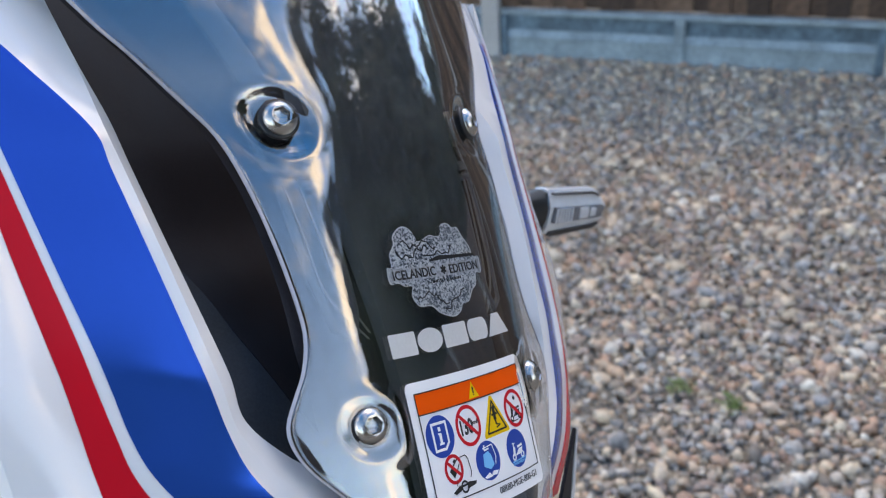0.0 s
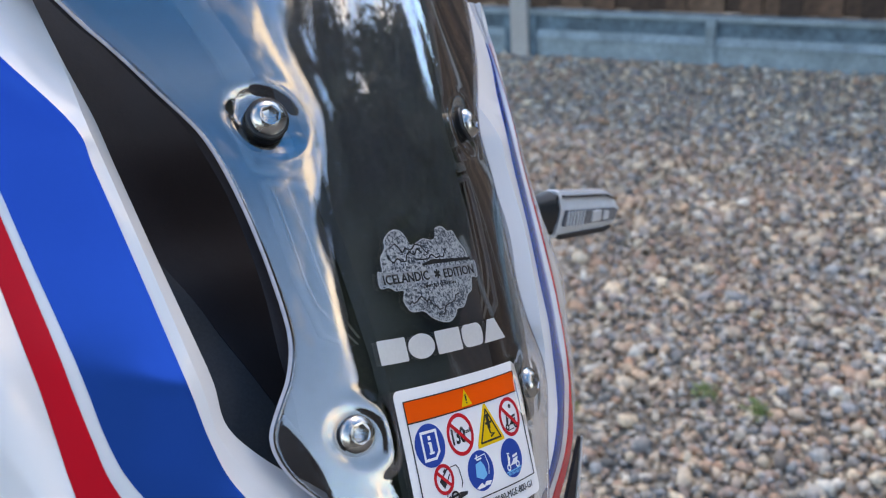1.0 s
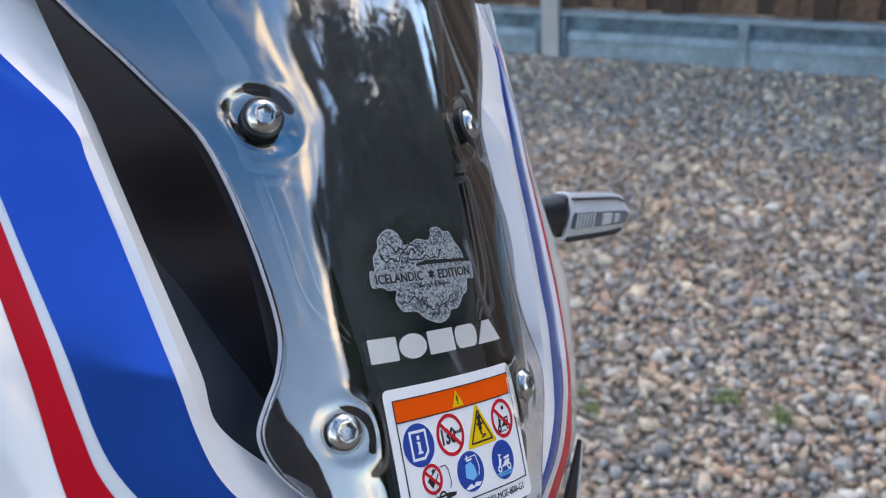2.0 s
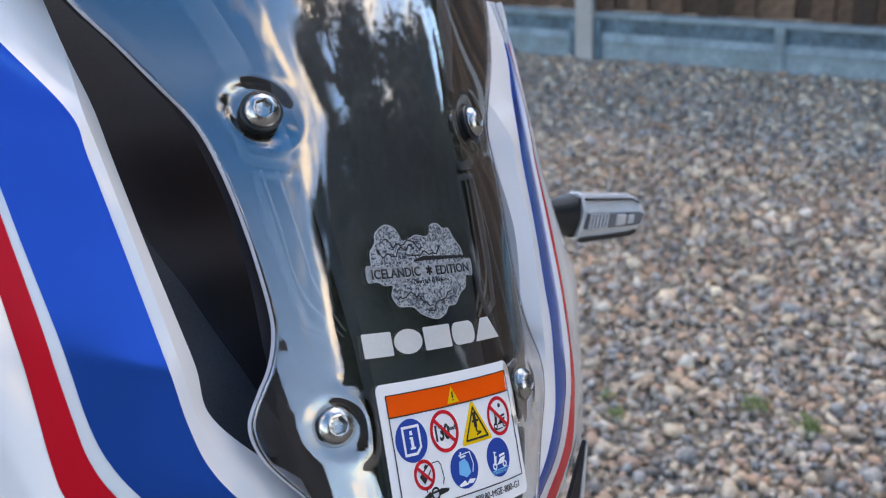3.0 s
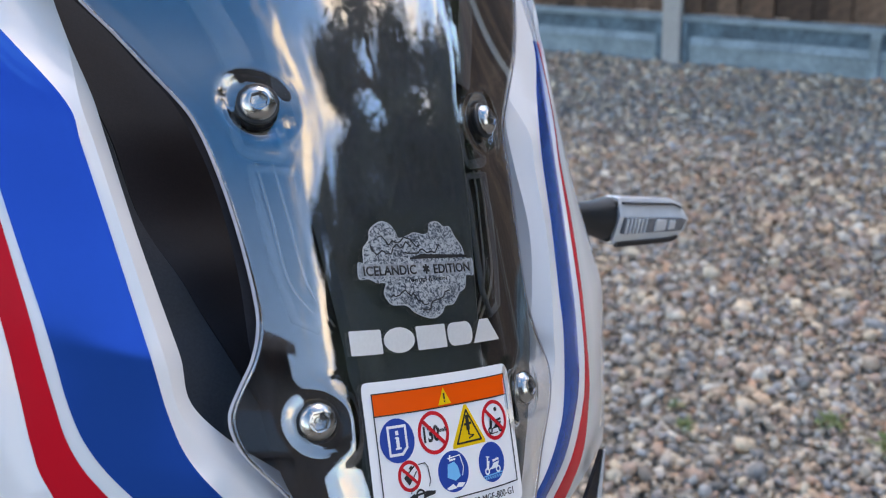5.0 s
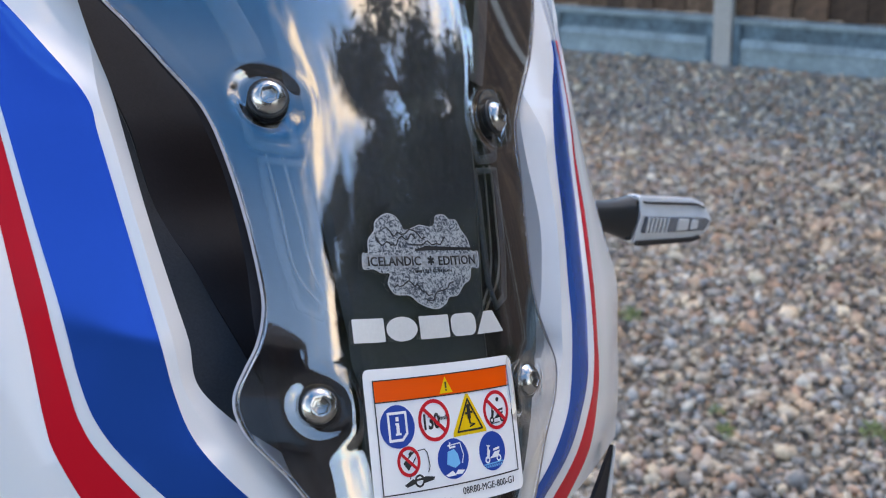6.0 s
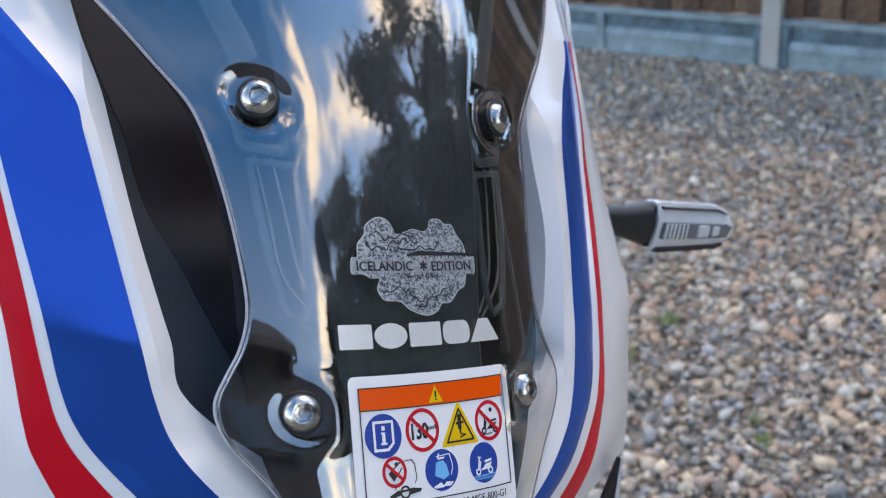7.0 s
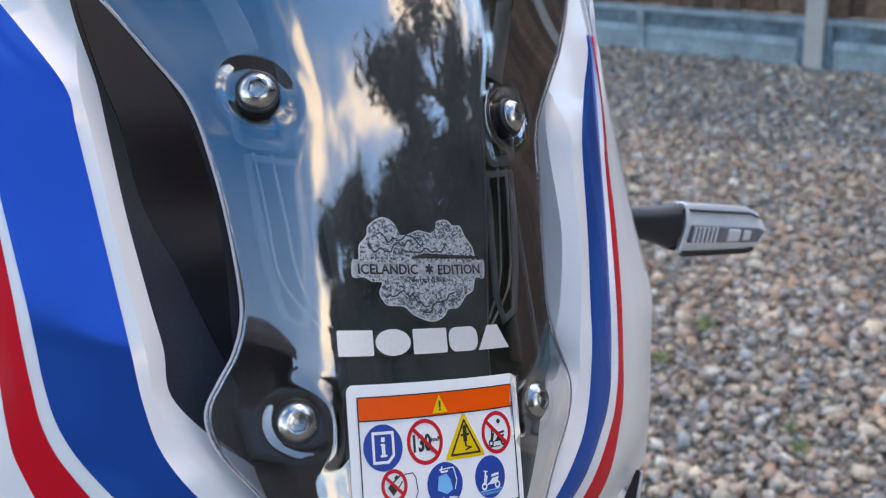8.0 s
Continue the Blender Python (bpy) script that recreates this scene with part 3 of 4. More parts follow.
HALF_WIDTH = [(-118, 22), (-104, 40), (-92, 51), (-77, 63.2), (-66.4, 74), (-59, 78.3), (-52, 78.8), (-43, 74.5), (-35.7, 70.4), (-27, 67.4), (-18.9, 66.5), (-3, 68),
              (13, 70.6), (29.2, 74.3), (37, 76.6), (43.7, 80), (54.7, 89.8), (65.3, 99.6), (75.2, 109.4), (100, 128), (135, 140)]
GLASS = 1.5


def windscreen_mesh():
    """A clear sheet 3 mm thick with a rounded edge all round its sides."""
    rows = [-118 + 253 * i / 190 for i in range(191)]
    across = [-1 + 2 * i / 120 for i in range(121)]
    verts, faces, ring = [], [], None
    for z in rows:
        w = table_value(HALF_WIDTH, z) - GLASS
        loop = [on_face(u * w, z, GLASS, True) for u in across]
        edge_n = face_normal(w, z)
        out = Vector((1, edge_n.x / max(-edge_n.y, 0.2), 0)).normalized()
        for k in (1, 2, 3):
            a = math.pi * k / 4
            loop.append((Vector((w, face(w, z), z)) + edge_n * GLASS * math.cos(a) + out * GLASS * math.sin(a)) * MM)
        loop += [on_face(u * w, z, -GLASS, True) for u in reversed(across)]
        edge_m = face_normal(-w, z)
        out = Vector((-1, edge_m.x / min(edge_m.y, -0.2), 0)).normalized()
        for k in (3, 2, 1):
            a = math.pi * k / 4
            loop.append((Vector((-w, face(-w, z), z)) + edge_m * GLASS * math.cos(a) + out * GLASS * math.sin(a)) * MM)
        n = len(loop)
        base = len(verts)
        verts += loop
        if ring is not None:
            for k in range(n):
                faces.append((ring + k, ring + (k + 1) % n, base + (k + 1) % n, base + k))
        ring = base
    m = len(across)
    for base, flip in ((0, False), (ring, True)):
        for k in range(m - 1):
            q = (base + k, base + k + 1, base + n - 4 - k - 1, base + n - 4 - k)
            faces.append(q[::-1] if flip else q)
        for q in ((base + m - 1, base + m, base + m + 1, base + m + 2, base + m + 3), (base + n - 4, base + n - 3, base + n - 2, base + n - 1, base)):
            faces.append(q[::-1] if flip else q)
    me = mesh_of("windscreen", verts, faces, CLEAR)
    bm = bmesh.new()
    bm.from_mesh(me)
    bmesh.ops.recalc_face_normals(bm, faces=bm.faces)
    bm.to_mesh(me)
    bm.free()
    return me


windscreen = part("windscreen", windscreen_mesh(), CLEAR, motorcycle, "clear curved windscreen with a polished edge")
windscreen.visible_shadow = False


def screen_edge(side):
    """The cut edge of the windscreen, frosted, along one side."""
    verts, faces = [], []
    count = 160
    for i in range(count):
        z = -117.5 + 252 * i / (count - 1)
        w = side * (table_value(HALF_WIDTH, z) - GLASS)
        n = face_normal(w, z)
        out = Vector((side, abs(n.x) / max(-n.y, 0.2), 0)).normalized()
        for k in range(5):
            a = math.pi * (k + 0.6) / 5.2
            verts.append((Vector((w, face(w, z), z)) + (n * math.cos(a) + out * math.sin(a)) * (GLASS + 0.12)) * MM)
    for i in range(count - 1):
        for k in range(4):
            faces.append((i * 5 + k, i * 5 + k + 1, i * 5 + k + 6, i * 5 + k + 5))
    return mesh_of("edge", verts, faces, FROSTED)


for side in (-1, 1):
    part("edge", screen_edge(side), FROSTED, windscreen, "pale frosted cut edge")

# black moulding behind the windscreen
PANEL_HALF = [(-118, 34), (-104, 41), (-92, 51), (-77, 60), (-66, 64), (-58, 66), (-51, 67), (-42, 67), (-32, 68), (-10, 68.6), (13, 71.4), (29, 75.2), (44, 81), (54.7, 90), (66, 100), (75, 109.5), (100, 128), (135, 140)]


def inner_panel_mesh():
    verts, faces = [], []
    rows = [-118 + 253 * i / 230 for i in range(231)]
    cols = [-1 + 2 * i / 150 for i in range(151)]
    for z in rows:
        half = table_value(PANEL_HALF, z)
        for u in cols:
            w = half - (10.0 * step_up(-36, -62, z) if u > 0 else 0.0)
            x = u * w
            ax = abs(x)
            y = face(x, z, False) + 10.0 - 5.5 * step_up(w - 14, w - 3, ax)
            slot = step_up(41, 42.5, ax - 0.10 * (z - 0)) * (1 - step_up(52, 53.5, ax - 0.14 * z)) * step_up(-30, -22, z - (ax - 46) * 0.8) * (1 - step_up(27, 29, z))
            y += 3.6 * slot
            # pocket below each upper bolt, and a small hole beside it
            y += 4.5 * step_up(44, 45.5, ax - 0.12 * (z - 30)) * (1 - step_up(58, 59.5, ax)) * step_up(31, 32.5, z) * (1 - step_up(41, 43, z))
            y += 6.0 * (1 - step_up(0.7, 1.0, math.hypot((ax - 43) / 2.6, (z - 51 + 0.8 * (ax - 43)) / 4.5)))
            verts.append(Vector((x, y, z)) * MM)
    n = len(cols)
    for i in range(len(rows) - 1):
        for k in range(n - 1):
            a = i * n + k
            faces.append((a, a + 1, a + n + 1, a + n))
    return mesh_of("inner_panel", verts, faces, BLACK)


part("inner_panel", inner_panel_mesh(), BLACK, motorcycle, "black moulded panel behind the windscreen")


def centre_panel_mesh():
    """The slate-coloured middle of the moulding: a raised tongue that narrows towards the bottom."""
    cols = []
    for i in range(25):
        u = -1 + i / 12
        line = []
        for k in range(60):
            z = 135 - 253 * k / 59
            w = 32.5 + 0.14 * (z + 33) if z > -33 else 32.5 + 0.03 * (z + 33)
            x = u * w
            drop = 3.0 * step_up(0.93, 1.0, abs(u))
            line.append(Vector((x, face(x, z, False) + 6.6 + drop, z)))
        cols.append(line)
    return sheet("centre_panel", cols, SLATE, 0.0, 1.2, -1)


def rib_line(points):
    """A thin raised line on the inner panel."""
    verts, faces = [], []
    path = spline([(x, 0, z) for x, z in points], 8)
    for p in path:
        c = Vector((p.x, face(p.x, p.z, False) + 9.6, p.z))
        for k in range(5):
            a = 2 * math.pi * k / 5
            verts.append((c + Vector((math.cos(a), math.sin(a), 0)) * 0.55) * MM)
    for i in range(len(path) - 1):
        for k in range(5):
            j = (k + 1) % 5
            faces.append((i * 5 + k, i * 5 + j, i * 5 + 5 + j, i * 5 + 5 + k))
    return mesh_of("rib", verts, faces, RIB)


for s in (-1, 1):
    for line in (((40, 42), (37, 10), (33, -15), (28, -34)), ((50, 27), (47, 8), (43.6, -12), (35.4, -26)), ((55.8, 27), (53, 8), (49.5, -13), (36.6, -28))):
        part("rib", rib_line([(s * x, z) for x, z in line]), RIB, motorcycle)

def band(points, width, closed=False):
    """A flat raised band of the moulding, following the screen a little behind it."""
    path = [Vector((x, 0, z)) for x, z in points]
    n = len(path)
    verts, faces = [], []
    for i, p in enumerate(path):
        before, after = (path[i - 1], path[(i + 1) % n]) if closed else (path[max(i - 1, 0)], path[min(i + 1, n - 1)])
        d = (after - before).normalized()
        out = Vector((d.z, 0, -d.x)) * width / 2
        for off, h in ((-1.0, 9.6), (-0.7, 8.2), (0.7, 8.2), (1.0, 9.6)):
            q = p + out * off
            verts.append(Vector((q.x, face(q.x, q.z, False) + h, q.z)) * MM)
    for i in range(n if closed else n - 1):
        j = (i + 1) % n
        for k in range(3):
            faces.append((i * 4 + k, i * 4 + k + 1, j * 4 + k + 1, j * 4 + k))
    return mesh_of("band", verts, faces, MOULDING)


for s in (-1, 1):
    pocket = rounded(44.5, 29.5, 60.5, 43.0, 3.0, 4)
    field = [(s * x, z) for x, z in ((42, 25), (58, 25), (56.5, 10), (54, -8), (50, -24), (43, -27), (40, -18), (40.5, 0), (41.5, 14))]
    part("pocket_frame", band([(s * x, z) for x, z in pocket], 3.6, True), MOULDING, motorcycle, "grey frame of a pocket in the moulding")
    part("field_frame", band(field, 3.2, True), MOULDING, motorcycle, "grey frame of a sunk field in the moulding")
    part("strap", band([(s * x, z) for x, z in ((84, 118), (74, 98), (64, 78), (58, 66), (56, 60))], 11.0), MOULDING, motorcycle, "grey slanting strap of the moulding")

# ---- side cowls ----
# columns of the cowl from its inner wall to its outer side, each from top to bottom
EDGE_B = [(-118, 122, 106), (-113.5, 102, 82), (-109.5, 82, 60), (-104, 68, 42), (-101.5, 56, 27), (-97.5, 33, 0), (-91.5, 17, -26), (-88, 11, -39), (-86.3, 4, -52.7), (-73, -4, -65.7),
          (-56.5, -12, -76.4), (-35.5, -23, -92), (-20, -32, -106)]
EDGE_C = [(-153, 128, 104), (-149, 104, 80), (-131.6, 80.4, 59.2), (-116.6, 58, 40.5), (-113.3, 48.6, 27), (-107.9, 29.4, 0.4), (-102.4, 11.3, -26), (-99.8, 2.2, -39), (-96.9, -5.5, -52.7),
          (-92.3, -13.6, -65.7), (-84.1, -22.4, -76.4), (-68, -33, -91), (-44, -43, -108)]
EDGE_D = [(-157, 128, 104), (-151.5, 105, 80), (-147.5, 88, 57), (-144, 75, 39), (-141.3, 66, 26.5), (-136, 46.5, 0), (-130.3, 27.5, -26), (-127.7, 18.7, -39), (-125, 10.5, -52.7), (-121, 2.4, -64.4),
          (-112.5, -6.8, -76), (-94, -21, -93), (-68, -33, -111)]
EDGE_E = [(-158, 129, 104), (-153, 107, 80), (-149.5, 90, 57), (-146, 77, 39), (-143.6, 68.5, 26.5), (-138.8, 48.6, 0), (-134, 29.3, -26), (-131.8, 20.7, -39), (-129, 11.8, -53), (-125.6, 4.6, -65.5),
          (-118.5, -3.6, -77), (-101, -17, -95), (-76, -29, -113)]
EDGE_F = [(-160, 130, 104), (-156, 110, 80), (-153, 93.5, 57), (-150.5, 81, 39), (-149, 73, 26.5), (-146, 53.8, 0), (-142, 35.2, -26), (-139.8, 26.5, -39), (-137.8, 18.2, -53), (-135.8, 10.5, -66.5),
          (-132.4, 4.1, -78), (-120, -9, -98), (-97, -21, -118)]
EDGE_W = [(x + (3 if z > -45 else -2), y + (30 if z > -20 else 20 + 0.3 * (z + 20)), z) for x, y, z in EDGE_B]
RIDGE_IN = [0.03, 0.03, 0.04] + [0.6] * 10
RIDGE = []
for (bx, by, bz), (cx, cy, cz), k in zip(EDGE_B, EDGE_C, RIDGE_IN):
    RIDGE.append((bx + (cx - bx) * k, by + (cy - by) * k - (5.5 * k if k > 0.1 else 0.4), bz + (cz - bz) * k))
STEPS = 7
EDGE_S = [(-163, 134, 104), (-160, 114, 80), (-159, 98, 57), (-160, 86, 39), (-161, 78, 26.5), (-163, 60, 0), (-165, 41, -26), (-165, 32, -39), (-162.5, 24.5, -53), (-160, 18.5, -66.5),
          (-158, 13, -78), (-156, 6, -98), (-154, 0, -118)]
OUTER = [tuple((x + dx, y + dy, z) for x, y, z in EDGE_S) for dx, dy in ((0, 0), (-2.2, 4), (-3.2, 12), (-3.6, 30), (-3.6, 60), (-3.6, 110))]


# the cowl on the indicator's far side sits closer in and further forward: cubic shifts of x and y along z
SHIFT_C = ((5.7, 1.9, 2.1, 0.4), (-7.6, -2.8, -0.9, 0.5))
SHIFT_D = ((5.4, 0.8, 1.6, 0.5), (-7.4, -2.0, -0.5, 1.2))
SHIFT_E = ((8.4, 0, 0.5, 1.2), (-11.9, -2.8, 0.3, 1.4))
SHIFT_F = ((8.9, -1.5, 1.3, 0.5), (-12.7, -1.0, 0.2, 0.7))
SHIFT_S = ((-6.1, 10.9, 4.4, 1.8), (5.1, -16.2, -6.6, 0.5))


def column(rows, side, shift=None):
    if shift and side > 0:
        moved = []
        for x, y, z in rows:
            u = min(max(z / 80, -1.1), 1.1)
            powers = (1, u, u * u, u ** 3)
            moved.append((x + sum(a * b for a, b in zip(shift[0], powers)), y + sum(a * b for a, b in zip(shift[1], powers)), z))
        rows = moved
    return [Vector((side * -p.x, p.y, p.z)) for p in spline(rows, STEPS)]


def between(a, b, t, lift=0.0):
    out = []
    for p, q in zip(a, b):
        m = p.lerp(q, t)
        out.append(m + Vector((0, -lift * 4 * t * (1 - t), 0)))
    return out


def sheet(name, columns, mat, lift=0.0, thick=1.6, side=1):
    """A skin through the columns, with an inner face and closed edges."""
    n, m = len(columns), len(columns[0])
    front = [[Vector(p) for p in c] for c in columns]
    normals = []
    for i in range(n):
        line = []
        for k in range(m):
            du = front[min(i + 1, n - 1)][k] - front[max(i - 1, 0)][k]
            dv = front[i][min(k + 1, m - 1)] - front[i][max(k - 1, 0)]
            v = du.cross(dv).normalized() if du.length * dv.length > 1e-9 else Vector((0, -1, 0))
            line.append(v * (1 if side < 0 else -1))
        normals.append(line)
    verts, faces = [], []
    for layer, h in ((0, lift), (1, lift - thick)):
        for i in range(n):
            for k in range(m):
                verts.append((front[i][k] + normals[i][k] * h) * MM)
    size = n * m
    for i in range(n - 1):
        for k in range(m - 1):
            a = i * m + k
            faces.append((a, a + 1, a + m + 1, a + m))
            faces.append((size + a, size + a + m, size + a + m + 1, size + a + 1))
    for i in range(n - 1):
        for k in (0, m - 1):
            a = i * m + k
            faces.append((a, a + m, size + a + m, size + a))
    for k in range(m - 1):
        for i in (0, n - 1):
            a = i * m + k
            faces.append((a, a + 1, size + a + 1, size + a))
    me = mesh_of(name, verts, faces, mat)
    bm = bmesh.new()
    bm.from_mesh(me)
    bmesh.ops.recalc_face_normals(bm, faces=bm.faces)
    bm.to_mesh(me)
    bm.free()
    me.set_sharp_from_angle(angle=radians(22))
    return me


part("centre_panel", centre_panel_mesh(), SLATE, motorcycle, "slate grey raised centre panel behind the windscreen")

for side in (1, -1):
    w, b, r, c = (column(e, side, k) for e, k in ((EDGE_W, SHIFT_C), (EDGE_B, SHIFT_C), (RIDGE, SHIFT_C), (EDGE_C, SHIFT_C)))
    d, e, f = (column(x, side, k) for x, k in ((EDGE_D, SHIFT_D), (EDGE_E, SHIFT_E), (EDGE_F, SHIFT_F)))
    outer = [column(o, side, SHIFT_S) for o in OUTER]
    if side < 0:
        # the inner facet of this cowl lies flatter towards its lower end
        b = [p + Vector((0, -6 * step_up(10, -60, p.z), 0)) for p in b]
        r = [p + Vector((0, -0.5 * step_up(10, -60, p.z), 0)) for p in r]
    if side > 0:
        # narrower blue and a wider white gap on this side
        c, d = between(c, d, 0.12), between(c, d, 0.9)
    blue = [between(c, d, t, 0.6) for t in (0.0, 0.2, 0.4, 0.6, 0.8, 1.0)]
    red = [between(e, f, t, 0.2) for t in (0.0, 0.25, 0.5, 0.75, 1.0)]
    crown = [*blue, *red]
    body = [w, between(w, b, 0.5), between(w, b, 0.9), b, between(b, r, 0.5), between(b, r, 0.93), r, between(r, c, 0.12), between(r, c, 0.5), *crown, between(f, outer[0], 0.3, 1.5), between(f, outer[0], 0.6, 1.5), between(f, outer[0], 0.85, 1.2), *outer]
    cowl = part("side_cowl", sheet("side_cowl", body, WHITE, side=side), WHITE, motorcycle, "glossy white side cowl with blue and red stripes")
    cut = slice(STEPS - 1, None)
    part("blue_stripe", sheet("blue_stripe", [line[cut] for line in blue], BLUE, 0.25, 0.2, side), BLUE, cowl, "royal blue vinyl stripe")
    part("red_stripe", sheet("red_stripe", [line[cut] for line in red], RED, 0.25, 0.2, side), RED, cowl, "bright red vinyl stripe")
    # dark recess between cowl and windscreen
    crease = column([(-112, 150, 104), (-107, 128, 80), (-102, 108, 56), (-96, 90, 36), (-91, 78, 22), (-85, 60, -4), (-76, 40, -21), (-71, 28, -32), (-66, 14, -43), (-60, 2, -55),
                     (-52, -8, -68), (-38, -20, -88), (-16, -30, -108)], side)
    deep = [Vector((side * 1.0, p.y + 30, p.z)) for p in crease]
    part("recess_panel", sheet("recess_panel", [w, between(w, crease, 0.5), crease], SATIN, 0, 1.2, side), SATIN, cowl, "satin black recess panel")
    part("recess_panel", sheet("recess_panel", [[p + Vector((0, 0.6, 0)) for p in crease], between(crease, deep, 0.5), deep], BLACK, 0, 1.2, side), BLACK, cowl, "black recess panel")


# ---- bolts ----
def turned(profile, sides=40):
    """A solid turned about its axis: rows of radius and height, in millimetres, axis along +z."""
    bm = bmesh.new()
    rings = []
    for r, h in profile:
        rings.append([bm.verts.new((r * math.cos(2 * math.pi * k / sides) * MM, r * math.sin(2 * math.pi * k / sides) * MM, h * MM)) for k in range(sides)])
    for a, b in zip(rings, rings[1:]):
        for k in range(sides):
            bm.faces.new((a[k], a[(k + 1) % sides], b[(k + 1) % sides], b[k]))
    bm.faces.new(rings[0][::-1])
    bm.faces.new(rings[-1])
    for f in bm.faces:
        f.smooth = len(f.verts) == 4
    return bm


def bolt_head():
    """A domed button head with a hexagon socket."""
    sides = 48
    bm = bmesh.new()
    rings = []
    for r, h in ((6.6, -1.0), (7.6, 0.0), (7.8, 0.5), (7.7, 1.1), (7.0, 2.3), (6.0, 3.4), (5.0, 4.1), (4.4, 4.4)):
        rings.append([bm.verts.new((r * math.cos(2 * math.pi * k / sides) * MM, r * math.sin(2 * math.pi * k / sides) * MM, h * MM)) for k in range(sides)])

    def hexagon(r, h):
        out = []
        for k in range(sides):
            a = 2 * math.pi * k / sides
            m = (a % (math.pi / 3)) - math.pi / 6
            q = r * math.cos(math.pi / 6) / math.cos(m)
            out.append(bm.verts.new((q * math.cos(a) * MM, q * math.sin(a) * MM, h * MM)))
        return out

    rings += [hexagon(4.0, 4.3), hexagon(3.7, 3.9), hexagon(3.6, 0.9)]
    for a, b in zip(rings, rings[1:]):
        for k in range(sides):
            bm.faces.new((a[k], a[(k + 1) % sides], b[(k + 1) % sides], b[k])).smooth = True
    bm.faces.new(rings[0][::-1])
    tip = bm.verts.new((0, 0, 0.0))
    for k in range(sides):
        bm.faces.new((rings[-1][k], rings[-1][(k + 1) % sides], tip))
    return bm


head_mesh = bpy.data.meshes.new("bolt")
head = bolt_head()
head.to_mesh(head_mesh)
head.free()
head_mesh.materials.append(STEEL)
head_mesh.set_sharp_from_angle(angle=radians(32))
grommet_bm = turned([(4, -9), (9.5, -9), (9.5, -4.6), (8.0, -4.4), (8.0, 2.8), (8.9, 2.9), (9.3, 3.3), (9.2, 4.2), (8.6, 4.6), (5, 4.6)])
grommet_mesh = bpy.data.meshes.new("grommet")
grommet_bm.to_mesh(grommet_mesh)
grommet_bm.free()
grommet_mesh.materials.append(RUBBER)
for i, (x, z) in enumerate(BOLTS):
    n = face_normal(x, z, False)
    at = Vector((x, face(x, z, False) + (0.0 if z > 0 else 3.0), z)) - n * 0.3
    m = Matrix.Translation(at * MM) @ n.to_track_quat("Z", "Y").to_matrix().to_4x4()
    bolt = part("bolt", head_mesh, STEEL, motorcycle, "domed steel bolt with a hexagon socket in a black rubber grommet")
    bolt.matrix_basis = m @ Matrix.Translation((0, 0, 3.4 * MM)) @ Matrix.Rotation(radians((14, 40, 25, 52)[i]), 4, "Z") @ Matrix.Scale(0.87, 4)
    g = part("grommet", grommet_mesh, RUBBER, bolt, "black rubber grommet")
    g.matrix_basis = Matrix.Translation((0, 0, -4.6 * MM))


# ---- decals on the windscreen: flat shapes in x, z laid on its outer face ----
def decal_mesh(name, bm, mat, h, thick=0.12):
    """Lays flat faces, drawn in millimetres on x, y, on the windscreen at the height h above it."""
    bmesh.ops.triangulate(bm, faces=bm.faces[:])
    for _ in range(3):
        long = [e for e in bm.edges if e.calc_length() > 6.0]
        if not long:
            break
        bmesh.ops.subdivide_edges(bm, edges=long, cuts=1)
        bmesh.ops.triangulate(bm, faces=[f for f in bm.faces if len(f.verts) > 3])
    made = bmesh.ops.extrude_face_region(bm, geom=bm.faces[:])
    top = {g for g in made["geom"] if isinstance(g, bmesh.types.BMVert)}
    for v in bm.verts:
        v.co = on_face(v.co.x, v.co.y, GLASS + h + (thick if v in top else 0.0))
    bmesh.ops.recalc_face_normals(bm, faces=bm.faces)
    me = bpy.data.meshes.new(name)
    bm.to_mesh(me)
    bm.free()
    me.materials.append(mat)
    return me


def flat(points):
    bm = bmesh.new()
    bm.faces.new([bm.verts.new((x, y, 0)) for x, y in points])
    return bm


def add_flat(bm, points):
    bm.faces.new([bm.verts.new((x, y, 0)) for x, y in points])
    return bm


def ring_bm(x, y, r0, r1, sx=1.0, sides=36):
    bm = bmesh.new()
    a = [bm.verts.new((x + sx * r0 * math.cos(2 * math.pi * k / sides), y + r0 * math.sin(2 * math.pi * k / sides), 0)) for k in range(sides)]
    b = [bm.verts.new((x + sx * r1 * math.cos(2 * math.pi * k / sides), y + r1 * math.sin(2 * math.pi * k / sides), 0)) for k in range(sides)]
    for k in range(sides):
        bm.faces.new((a[k], a[(k + 1) % sides], b[(k + 1) % sides], b[k]))
    return bm


def disc(x, y, rx, ry, sides=36):
    return flat([(x + rx * math.cos(2 * math.pi * k / sides), y + ry * math.sin(2 * math.pi * k / sides)) for k in range(sides)])


def bar(x0, y0, x1, y1, w):
    d = Vector((x1 - x0, y1 - y0)).normalized() * w / 2
    return [(x0 - d.y, y0 + d.x), (x1 - d.y, y1 + d.x), (x1 + d.y, y1 - d.x), (x0 + d.y, y0 - d.x)]


